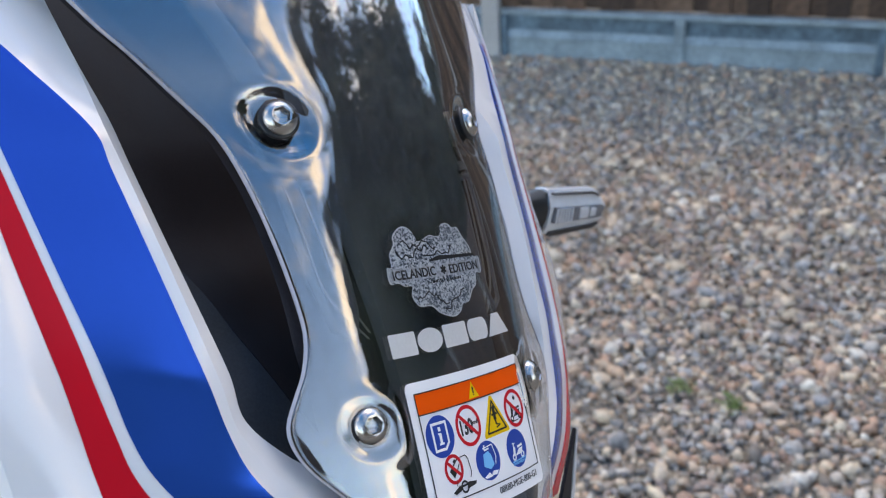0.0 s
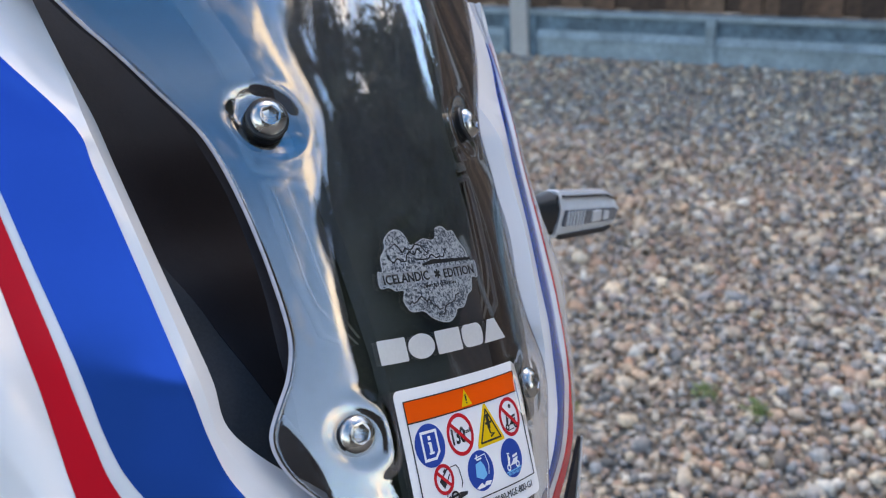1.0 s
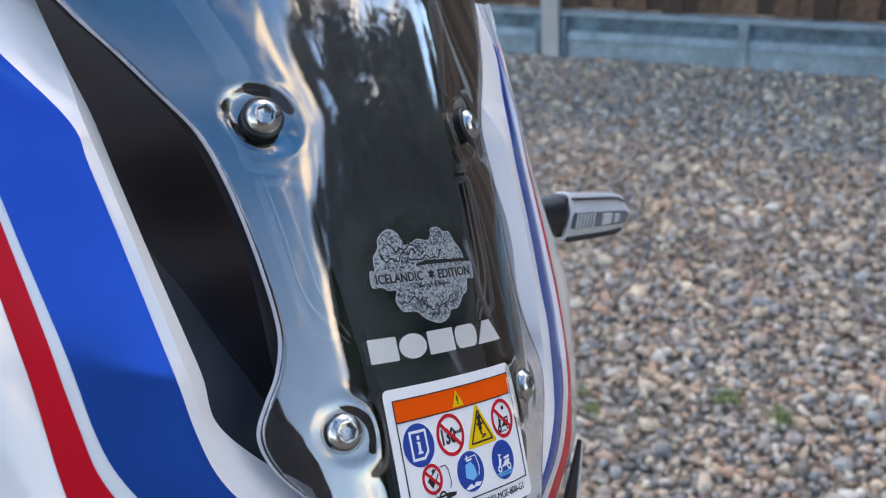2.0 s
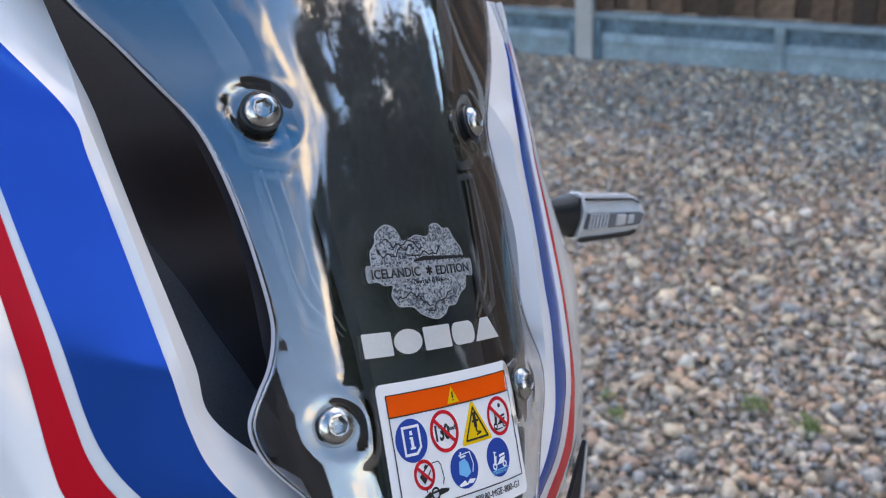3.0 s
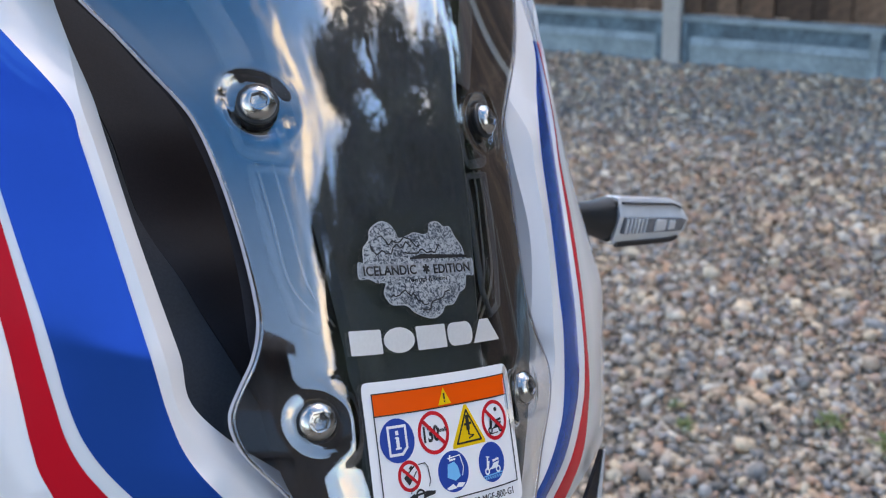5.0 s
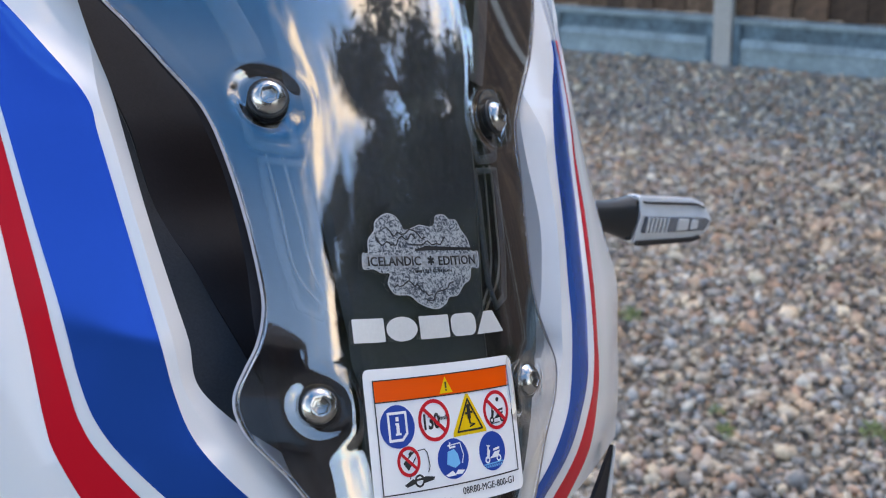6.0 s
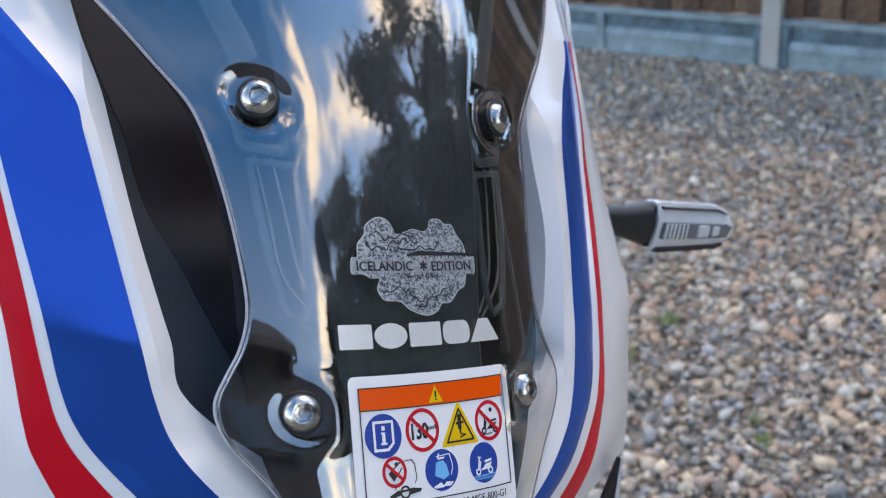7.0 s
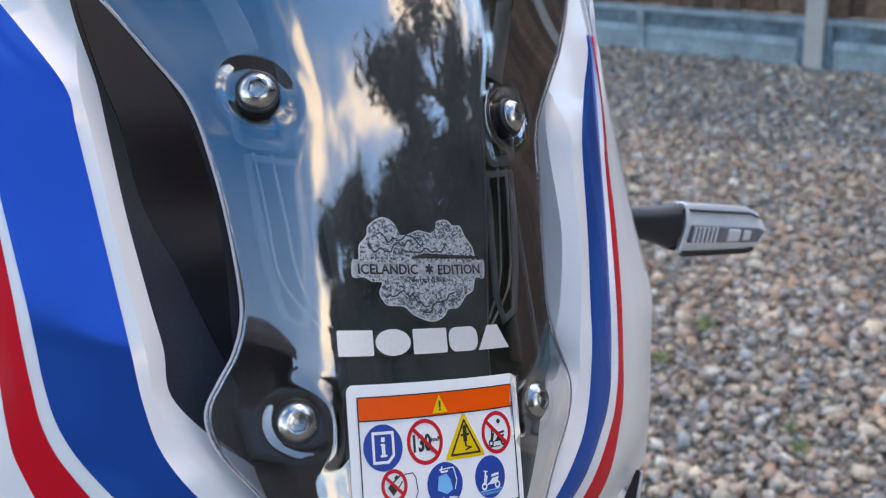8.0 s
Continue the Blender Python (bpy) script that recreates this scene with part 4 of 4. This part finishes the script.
def text_bm(body, x, y, height, width=None, bold=0.0, align="CENTER"):
    """The words as flat faces, centred or set from the left at x, with the given letter height."""
    cu = bpy.data.curves.new("lettering", "FONT")
    cu.body, cu.align_x, cu.size, cu.offset, cu.resolution_u = body, align, height / 0.72, bold, 3
    ob = bpy.data.objects.new("lettering", cu)
    me = bpy.data.meshes.new_from_object(ob)
    bm = bmesh.new()
    bm.from_mesh(me)
    bpy.data.objects.remove(ob)
    bpy.data.meshes.remove(me)
    xs = [v.co.x for v in bm.verts]
    k = width / (max(xs) - min(xs)) if width else 1.0
    for v in bm.verts:
        v.co.x, v.co.y, v.co.z = x + v.co.x * k, y + v.co.y, 0
    return bm


def decal(name, bm, mat, parent, h, label=""):
    return part(name, decal_mesh(name, bm, mat, h), mat, parent, label)

# warning label
warning_label = decal("warning_label", flat(rounded(-33.8, -90.0, 38.6, -41.4, 2.6)), LABEL_WHITE, motorcycle, 0.10, "white warning label with an orange header and round symbols")
LX0, LX1 = -30.0, 36.0
decal("header", flat([(LX0, -52.4), (LX1, -52.2), (LX1 + 0.1, -45.0), (LX0, -45.4)]), LABEL_ORANGE, warning_label, 0.26, "orange header")
border = bmesh.new()
for line in (bar(LX0, -83.0, LX0, -45.2, 0.4), bar(LX1, -83.0, LX1, -45.0, 0.4), bar(LX0 - 0.2, -83.0, LX1 + 0.2, -83.0, 0.4), bar(LX0, -45.3, LX1, -45.0, 0.35), bar(LX0, -52.5, LX1, -52.3, 0.4)):
    add_flat(border, line)
decal("border", border, LABEL_BLACK, warning_label, 0.38, "thin black border")
decal("small_triangle", flat([(-0.4, -51.7), (6.0, -51.6), (2.8, -46.0)]), LABEL_YELLOW, warning_label, 0.40, "yellow warning triangle")
mark = flat(bar(2.8, -50.0, 2.8, -47.8, 0.7))
decal("exclamation", add_flat(mark, bar(2.8, -50.9, 2.8, -50.4, 0.7)), LABEL_BLACK, warning_label, 0.52)
# instruction symbol
decal("instruction_disc", disc(-21.2, -60.9, 7.6, 7.2), LABEL_BLUE, warning_label, 0.26, "round blue instruction symbol")
page = bmesh.new()
for line in (bar(-25.0, -65.6, -25.0, -56.2, 0.9), bar(-25.4, -56.4, -17.0, -56.4, 0.9), bar(-17.3, -56.2, -17.3, -63.6, 0.9), bar(-25.4, -65.4, -19.6, -65.4, 0.9), bar(-19.8, -65.6, -17.1, -63.2, 0.9),
             bar(-21.2, -63.2, -21.2, -59.8, 1.3), bar(-21.2, -59.1, -21.2, -57.7, 1.3), bar(-22.4, -63.4, -19.9, -63.4, 0.7), bar(-22.2, -60.0, -21.0, -60.0, 0.6)):
    add_flat(page, line)
decal("page", page, LABEL_WHITE, warning_label, 0.40)
# speed symbol
decal("speed_ring", ring_bm(-4.3, -60.3, 5.9, 7.2, 1.03), LABEL_RED, warning_label, 0.26, "round red speed limit symbol")
decal("speed", text_bm("130", -6.0, -63.0, 5.2, 7.4, 0.22), LABEL_BLACK, warning_label, 0.30, "black speed figures")
decal("unit", text_bm("km/h", -2.0, -60.4, 1.5, 4.0, 0.03, "LEFT"), LABEL_BLACK, warning_label, 0.32)
decal("speed_slash", flat(bar(-8.9, -56.2, 0.4, -64.4, 1.3)), LABEL_RED, warning_label, 0.46)
# wobble triangle
decal("triangle", flat([(4.2, -67.0), (21.0, -66.9), (20.9, -65.7), (13.4, -52.9), (12.2, -52.9), (4.2, -65.8)]), LABEL_YELLOW, warning_label, 0.26, "yellow triangular warning symbol")
edge = bmesh.new()
for line in (bar(6.2, -65.6, 19.2, -65.5, 0.65), bar(6.4, -65.6, 12.9, -54.6, 0.65), bar(19.0, -65.5, 12.7, -54.6, 0.65)):
    add_flat(edge, line)
decal("triangle_edge", edge, LABEL_BLACK, warning_label, 0.40)
rider = disc(12.8, -57.4, 0.9, 1.0, 12)
for line in (bar(12.8, -61.6, 12.8, -58.0, 1.6), bar(11.0, -59.6, 14.7, -59.4, 0.8), bar(12.9, -63.2, 12.8, -61.4, 0.7), bar(12.6, -64.4, 15.4, -63.6, 0.5), bar(13.0, -63.2, 15.4, -63.6, 0.4)):
    add_flat(rider, line)
decal("wobble_mark", rider, LABEL_BLACK, warning_label, 0.44)
# no trailing load symbol
decal("scooter_ring", ring_bm(27.4, -60.2, 5.7, 7.0, 0.98), LABEL_RED, warning_label, 0.26, "round red prohibition symbol")


def scooter(x, y, k, mat, h, name):
    """A little scooter seen from the side."""
    bm = ring_bm(x - 3.0 * k, y - 2.2 * k, 0.7 * k, 1.25 * k, 1, 18)
    other = ring_bm(x + 3.0 * k, y - 2.2 * k, 0.7 * k, 1.25 * k, 1, 18)
    me = bpy.data.meshes.new("wheel")
    other.to_mesh(me)
    other.free()
    bm.from_mesh(me)
    bpy.data.meshes.remove(me)
    for p in ([(x - 2.0 * k, y - 1.9 * k), (x + 2.6 * k, y - 1.7 * k), (x + 3.9 * k, y + 0.4 * k), (x + 0.8 * k, y + 0.1 * k), (x - 0.4 * k, y - 1.0 * k)],
              bar(x - 3.0 * k, y - 1.8 * k, x - 2.1 * k, y + 2.6 * k, 0.6 * k), bar(x - 2.6 * k, y - 1.6 * k, x - 1.7 * k, y + 1.2 * k, 0.9 * k),
              bar(x - 2.9 * k, y + 2.8 * k, x - 1.2 * k, y + 2.4 * k, 0.4 * k), bar(x + 0.4 * k, y + 0.9 * k, x + 3.8 * k, y + 1.3 * k, 0.8 * k)):
        add_flat(bm, p)
    decal(name, bm, mat, warning_label, h)


scooter(27.4, -61.4, 0.95, LABEL_BLACK, 0.32, "scooter_mark")
decal("load_dot", disc(28.6, -56.6, 0.8, 0.8, 12), LABEL_BLACK, warning_label, 0.32)
decal("scooter_line", flat(bar(23.8, -64.8, 28.6, -64.6, 0.35)), LABEL_BLACK, warning_label, 0.36)
decal("scooter_slash", flat(bar(22.9, -56.4, 31.8, -64.2, 1.3)), LABEL_RED, warning_label, 0.46)
# lower row
decal("load_ring", ring_bm(-17.8, -72.8, 3.9, 5.1, 1.0), LABEL_RED, warning_label, 0.26, "small round red prohibition symbol")
bag = flat([(-20.4, -73.2), (-18.6, -71.6), (-16.6, -74.0), (-18.4, -75.8)])
for line in (bar(-18.4, -71.9, -15.4, -69.8, 0.5), bar(-16.6, -74.0, -14.6, -71.6, 0.4), bar(-17.6, -70.6, -16.4, -69.8, 0.8)):
    add_flat(bag, line)
decal("bag_mark", bag, LABEL_BLACK, warning_label, 0.32)
decal("load_slash", flat(bar(-21.2, -69.9, -14.4, -75.7, 1.1)), LABEL_RED, warning_label, 0.46)
car = bmesh.new()
for line in (bar(-13.6, -69.6, -10.4, -69.4, 0.3), bar(-10.4, -69.4, -9.2, -70.8, 0.3), bar(-9.2, -70.8, -8.6, -75.4, 0.3), bar(-8.6, -75.4, -9.6, -77.2, 0.3), bar(-18.0, -78.6, -17.4, -77.0, 0.3)):
    add_flat(car, line)
for p in ([(-20.8, -80.4), (-16.6, -78.6), (-15.8, -80.4), (-19.6, -81.2)], [(-11.2, -78.4), (-6.8, -79.0), (-7.4, -80.0), (-12.0, -80.6)], bar(-17.2, -79.4, -11.0, -78.9, 0.7)):
    add_flat(car, p)
decal("machine_mark", car, LABEL_BLACK, warning_label, 0.34)
decal("machine_ring", ring_bm(-14.0, -79.6, 1.5, 2.2, 1.0, 20), LABEL_BLACK, warning_label, 0.46)
for x, name in ((2.8, "strap_disc"), (22.9, "scooter_disc")):
    decal(name, disc(x, -74.2, 7.5 if x < 10 else 6.9, 6.9), LABEL_BLUE, warning_label, 0.26, "round blue symbol")
strap = bmesh.new()
for line in (bar(0.4, -69.6, 6.6, -69.2, 0.35), bar(6.6, -69.2, 7.8, -73.4, 0.35), bar(7.8, -73.4, 6.8, -76.2, 0.35), bar(1.2, -70.2, 1.8, -68.6, 0.6), bar(1.2, -70.4, 4.2, -70.2, 0.6)):
    add_flat(strap, line)
for p in ([(-1.6, -79.4), (1.8, -78.2), (3.4, -79.9), (-0.6, -80.0)], [(2.8, -79.6), (4.4, -78.2), (7.8, -78.6), (6.2, -79.8)]):
    add_flat(strap, p)
decal("strap_mark", strap, LABEL_WHITE, warning_label, 0.40)
load = flat([(-0.6, -75.8), (0.2, -71.6), (3.4, -71.0), (5.0, -72.8), (5.8, -76.2), (3.2, -77.4)])
decal("load_mark", load, LABEL_CYAN, warning_label, 0.40)
scooter(22.9, -74.8, 1.0, LABEL_WHITE, 0.40, "scooter_mark")
hatch = flat(bar(17.8, -78.6, 28.0, -78.3, 0.4))
for k in range(9):
    add_flat(hatch, bar(18.4 + k, -79.8, 19.2 + k, -78.9, 0.3))
decal("road_mark", hatch, LABEL_CYAN, warning_label, 0.42)
decal("part_code", text_bm("08R80-MGE-800-G1", 19.6, -86.9, 2.5, 27.0), LABEL_BLACK, warning_label, 0.30, "small dark grey print")
decal("maker_mark", text_bm(">PC<", -4.5, -88.9, 2.3, 8.0), LABEL_BLACK, warning_label, 0.30)

# silver maker's emblem, as plain solid shapes
emblem = new("emblem")
emblem.parent = motorcycle
tagged(emblem, "row of plain silver foil shapes on the windscreen")
TOP, LOW = -24.6, -32.6
decal("emblem_block", flat(rounded(-35.6, LOW, -22.0, TOP, 0.5, 3)), EMBLEM, emblem, 0.10)
decal("emblem_block", disc(-14.0, (TOP + LOW) / 2, 7.1, 4.2), EMBLEM, emblem, 0.10)
decal("emblem_block", flat(rounded(-5.8, LOW, 8.6, TOP, 0.5, 3)), EMBLEM, emblem, 0.10)
decal("emblem_block", flat(rounded(9.6, LOW, 22.6, TOP, 3.2, 6)), EMBLEM, emblem, 0.10)
decal("emblem_block", flat([(22.8, LOW), (37.4, LOW), (32.4, TOP), (27.6, TOP)]), EMBLEM, emblem, 0.10)

# etched foil sticker in the outline of an island with a name band
ISLAND = [(-27.6, -2.6), (-25.2, -2.4), (-24.6, 2.0), (-21.4, 5.2), (-20.4, 8.4), (-15.4, 11.2), (-11.0, 10.6), (-8.6, 8.0), (-7.4, 5.6), (-3.0, 6.4), (0.4, 7.4), (5.4, 6.6), (8.0, 7.8), (9.2, 10.6),
          (13.4, 11.0), (16.0, 9.2), (19.4, 9.0), (21.4, 5.4), (24.2, 2.0), (25.6, -2.4), (28.9, -2.8), (28.3, -8.6), (24.4, -8.5), (22.6, -12.8), (19.2, -14.4), (15.0, -18.2), (10.6, -18.6),
          (8.6, -20.8), (4.6, -22.4), (0.4, -22.0), (-5.0, -20.0), (-8.6, -17.4), (-14.6, -17.0), (-17.0, -15.2), (-18.0, -12.6), (-16.6, -9.6), (-20.4, -9.4), (-23.6, -8.0), (-28.1, -7.8)]


def softened(points, steps=4):
    p = [Vector((x, y, 0)) for x, y in points]
    n = len(p)
    out = []
    for i in range(n):
        a, b, c, d = p[i - 1], p[i], p[(i + 1) % n], p[(i + 2) % n]
        for k in range(steps):
            t = k / steps
            v = 0.5 * (2 * b + (c - a) * t + (2 * a - 5 * b + 4 * c - d) * t * t + (3 * b - a - 3 * c + d) * t ** 3)
            out.append((v.x, v.y))
    return out


outline = softened(ISLAND)
sticker = decal("island_sticker", flat(outline), FOIL, motorcycle, 0.10, "silver etched foil sticker in the outline of an island")
rim = bmesh.new()
inner = [(x * 0.982, (y + 5.4) * 0.977 - 5.4) for x, y in outline]
for k in range(len(outline)):
    j = (k + 1) % len(outline)
    add_flat(rim, [outline[k], outline[j], inner[j], inner[k]])
decal("rim", rim, FOIL_RIM, sticker, 0.24, "bright silver rim")
decal("name_band", flat([(-27.4, -7.5), (28.0, -7.9), (28.4, -3.4), (-27.0, -3.0)]), FOIL_BAND, sticker, 0.24, "pale name band")
decal("lettering", text_bm("ICELANDIC", -13.6, -6.9, 3.2, 24.4, 0.09), LABEL_BLACK, sticker, 0.40, "black letters")
decal("lettering", text_bm("EDITION", 17.0, -7.1, 3.2, 19.2, 0.09), LABEL_BLACK, sticker, 0.40, "black letters")
star = bmesh.new()
for k in range(3):
    a = math.pi * k / 3 + 0.5
    add_flat(star, bar(3.6 - 1.7 * math.cos(a), -5.4 - 1.7 * math.sin(a), 3.6 + 1.7 * math.cos(a), -5.4 + 1.7 * math.sin(a), 0.8))
decal("star", star, LABEL_BLACK, sticker, 0.40)
decal("lettering", text_bm("LIMITED EDITION", 4.0, -9.6, 1.1, 19.0, 0.01), LABEL_BLACK, sticker, 0.30)
lines = bmesh.new()
rng = random.Random(4)
for start in ((-21.0, 3.0), (-17.0, 6.0), (-5.5, 0.6), (-15.5, -14.5), (-1.0, -19.0)):
    x, y = start
    for k in range(13):
        nx, ny = x + rng.uniform(0.6, 2.2), y + rng.uniform(-2.2, 2.2) if start[1] > 0 else y + rng.uniform(-1.3, 1.3) + (0.5 if x > 0 else -0.2)
        if start[1] > 0:
            ny = min(max(ny, 0.2), 6.4)
        else:
            ny = min(max(ny, -19.4), -11.5)
        if nx < 19:
            add_flat(lines, bar(x, y, nx, ny, 0.45))
        x, y = nx, ny
decal("etching", lines, LABEL_BLACK, sticker, 0.30, "black etched coast lines")
decal("model_bar", flat([(-3.4, -1.4), (2.0, -0.2), (26.0, -1.2), (26.2, -2.1), (4.0, -1.8), (-3.6, -1.9)]), LABEL_BLACK, sticker, 0.32, "slim black bar")


# ---- front indicators ----
def solid(points, y0, y1, bevel):
    """A bevelled solid: the outline in x, z drawn out along y."""
    bm = bmesh.new()
    f = bm.faces.new([bm.verts.new((x * MM, y0 * MM, z * MM)) for x, z in points])
    r = bmesh.ops.extrude_face_region(bm, geom=[f])
    bmesh.ops.translate(bm, vec=(0, (y1 - y0) * MM, 0), verts=[g for g in r["geom"] if isinstance(g, bmesh.types.BMVert)])
    bmesh.ops.recalc_face_normals(bm, faces=bm.faces)
    if bevel:
        bmesh.ops.bevel(bm, geom=bm.edges[:], offset=bevel * MM, segments=3, affect="EDGES", profile=0.6)
    return bm


def indicator(side):
    """A lamp pod on a stalk, out from the side of the fairing."""
    s = side

    def prism(points, y0, y1, bevel):
        return solid([(x - s * 7, z) for x, z in points], y0, y1, bevel)

    lamp = part("indicator", prism([(s * x, z) for x, z in ((260, -11), (266, -11), (266, -38.5), (260, -38.5))], 107, 120, 2.0), RUBBER, motorcycle, "front indicator with a clear lens on a black stalk")
    stalk = bmesh.new()
    rings = []
    for x, ry, rz, dz in ((150, 9, 9.5, 0), (215, 9, 9.5, 0), (232, 9, 10, 0), (244, 10, 12, -0.5), (254, 10, 14.5, -1)):
        rings.append([stalk.verts.new((s * x * MM, (113 + ry * math.cos(2 * math.pi * k / 24)) * MM, (-23 + dz + rz * math.sin(2 * math.pi * k / 24)) * MM)) for k in range(24)])
    for a, b in zip(rings, rings[1:]):
        for k in range(24):
            stalk.faces.new((a[k], a[(k + 1) % 24], b[(k + 1) % 24], b[k])).smooth = True
    bmesh.ops.recalc_face_normals(stalk, faces=stalk.faces)
    part("stalk", stalk, RUBBER, lamp, "black rubber stalk")
    # pod: a slanting upper face over an upright lower one, closed behind
    pod = bmesh.new()
    rows = []
    for x, top, mid, low, back in ((257, -9.5, -20, -40, 118), (258.5, -9.0, -20, -40.5, 119), (314, -10.0, -20.5, -38.0, 119), (323, -12.5, -21, -36.0, 118), (329.5, -18.5, -22.5, -32.0, 116)):
        rows.append([pod.verts.new((s * x * MM, y * MM, z * MM)) for y, z in ((108, top), (103.0, mid), (104.5, low + 1.5), (108, low), (back, low + 1), (back, top - 1), (112, top + 0.6))])
    for p, q in zip(rows, rows[1:]):
        for k in range(7):
            j = (k + 1) % 7
            pod.faces.new((p[k], p[j], q[j], q[k]))
    pod.faces.new(rows[0][::-1]), pod.faces.new(rows[-1])
    bmesh.ops.recalc_face_normals(pod, faces=pod.faces)
    bmesh.ops.bevel(pod, geom=pod.edges[:], offset=0.7 * MM, segments=2, affect="EDGES", profile=0.6)
    part("lens_shell", pod, LENS_SHELL, lamp, "pale clear lens shell")
    part("window", solid([(s * x, z) for x, z in ((261, -20.4), (320, -20.8), (325.5, -22.7), (322, -30.0), (261, -31.4))], 101.2, 105, 0.6), WINDOW_DARK, lamp, "grey lens window")
    part("top_edge", solid([(s * x, z) for x, z in ((260, -11.2), (313, -11.8), (321, -14.6), (322, -15.6), (313, -12.9), (260, -12.4))], 104.2, 107.6, 0.3), LABEL_BLACK, lamp, "dark line under the upper edge")
    for k in range(6):
        x = 262.5 + k * 3.7
        part("flute", solid([(s * x, -21), (s * (x + 1.7), -21), (s * (x + 1.7), -31), (s * x, -31)], 100.4, 102.4, 0.4), LENS_SHELL, lamp)
    part("bulb", solid([(s * 292, -21.6), (s * 303, -21.8), (s * 303.5, -29.4), (s * 292, -30)], 100.2, 102.2, 1.2), REFLECTOR, lamp, "pale bulb behind the lens")
    part("lower_edge", solid([(s * x, z) for x, z in ((259, -37.4), (314, -35.2), (321, -33.8), (321, -35.8), (314, -38.2), (259, -40.6))], 102.2, 105.8, 0.4), LABEL_BLACK, lamp, "dark lower edge")
    part("bulb", solid([(s * 306, -22.2), (s * 313, -22.4), (s * 313.5, -28.6), (s * 306, -29)], 100.4, 102.2, 1.2), REFLECTOR, lamp, "pale bulb behind the lens")
    lamp.location = (-4.5 * s * MM, 0, 3.0 * MM)


indicator(1)
indicator(-1)


# ---- headlamps below the cowls, and what carries the front ----
def headlamp(side):
    s = side
    cols = []
    for t in range(7):
        a = t / 6
        cols.append([Vector((s * (150 - 34 * (1 - a) * k + 6 * a * k), -1.5 - 14 * (1 - a) * k - 4 * k, -111 - 52 * k)) for k in (0.02, 0.25, 0.5, 0.75, 1.0)])
    lamp = part("headlamp", sheet("headlamp", cols, BLACK, 0, 2.0, side), BLACK, motorcycle, "dark glossy headlamp below the cowl")
    part("trim", sheet("trim", [[p + Vector((0, -0.6, 0)) for p in cols[5]], [p + Vector((s * 1.2, -0.6, 0)) for p in cols[6]]], REFLECTOR, 0, 1.0, side), REFLECTOR, lamp, "thin silver trim")


headlamp(1)
headlamp(-1)


def down_to_ground():
    """Fork legs and front wheel under the fairing, so that the machine stands on the gravel."""
    inv = BIKE.inverted()
    hub_local = Vector((0, -60, 0))
    # find the hub so that the tyre touches the ground
    radius = 325.0
    for _ in range(40):
        low = BIKE @ (hub_local * MM)
        hub_local.z -= (low.z - radius * MM * 0.955) / MM * 0.9
    for s in (-1, 1):
        a, b = Vector((s * 105, 190, -200)), hub_local + Vector((s * 92, 0, 0))
        d = (b - a)
        m = Matrix.Translation(a * MM) @ d.to_track_quat("Z", "Y").to_matrix().to_4x4()
        leg = part("fork_leg", turned([(24, 0), (24, d.length * 0.45), (29, d.length * 0.47), (29, d.length), (20, d.length + 20)], 24), SATIN, motorcycle, "black telescopic fork leg")
        leg.matrix_basis = m
    part("steering_bracket", box_bm((0.26, 0.07, 0.05), Vector((0, 195, -195)) * MM, 0.012), SATIN, motorcycle)
    part("nose_bracket", box_bm((0.07, 0.22, 0.035), Vector((0, 90, -170)) * MM, 0.01), SATIN, motorcycle)
    for s in (-1, 1):
        part("cowl_stay", box_bm((0.02, 0.03, 0.14), Vector((s * 62, 60, -125)) * MM, 0.006), SATIN, motorcycle)
    part("stay_bar", box_bm((0.15, 0.03, 0.02), Vector((0, 62, -180)) * MM, 0.006), SATIN, motorcycle)
    wheel = new("front_wheel")
    wheel.parent = motorcycle
    wheel.location = hub_local * MM
    wheel.rotation_euler = (0, radians(90), 0)
    tyre = bmesh.new()
    sides, around = 14, 64
    grid = []
    for i in range(around):
        a = 2 * math.pi * i / around
        grid.append([tyre.verts.new(((280 + 45 * math.cos(2 * math.pi * k / sides)) * math.cos(a) * MM, (280 + 45 * math.cos(2 * math.pi * k / sides)) * math.sin(a) * MM,
                                     42 * math.sin(2 * math.pi * k / sides) * MM)) for k in range(sides)])
    for i in range(around):
        for k in range(sides):
            tyre.faces.new((grid[i][k], grid[(i + 1) % around][k], grid[(i + 1) % around][(k + 1) % sides], grid[i][(k + 1) % sides])).smooth = True
    part("tyre", tyre, RUBBER, wheel)
    part("hub", turned([(30, -60), (42, -55), (42, 55), (30, 60)], 24), SATIN, wheel)
    rim_bm = turned([(236, -26), (246, -28), (246, 28), (236, 26), (228, 12), (228, -12)], 48)
    part("rim", rim_bm, SATIN, wheel)
    for k in range(18):
        a = 2 * math.pi * k / 18
        spoke = turned([(2.2, 36), (2.2, 236)], 6)
        ob = part("spoke", spoke, STEEL, wheel)
        ob.matrix_basis = Matrix.Rotation(a, 4, "Z") @ Matrix.Rotation(radians(90), 4, "Y") @ Matrix.Translation((0.02 * (1 if k % 2 else -1), 0, 0))


down_to_ground()
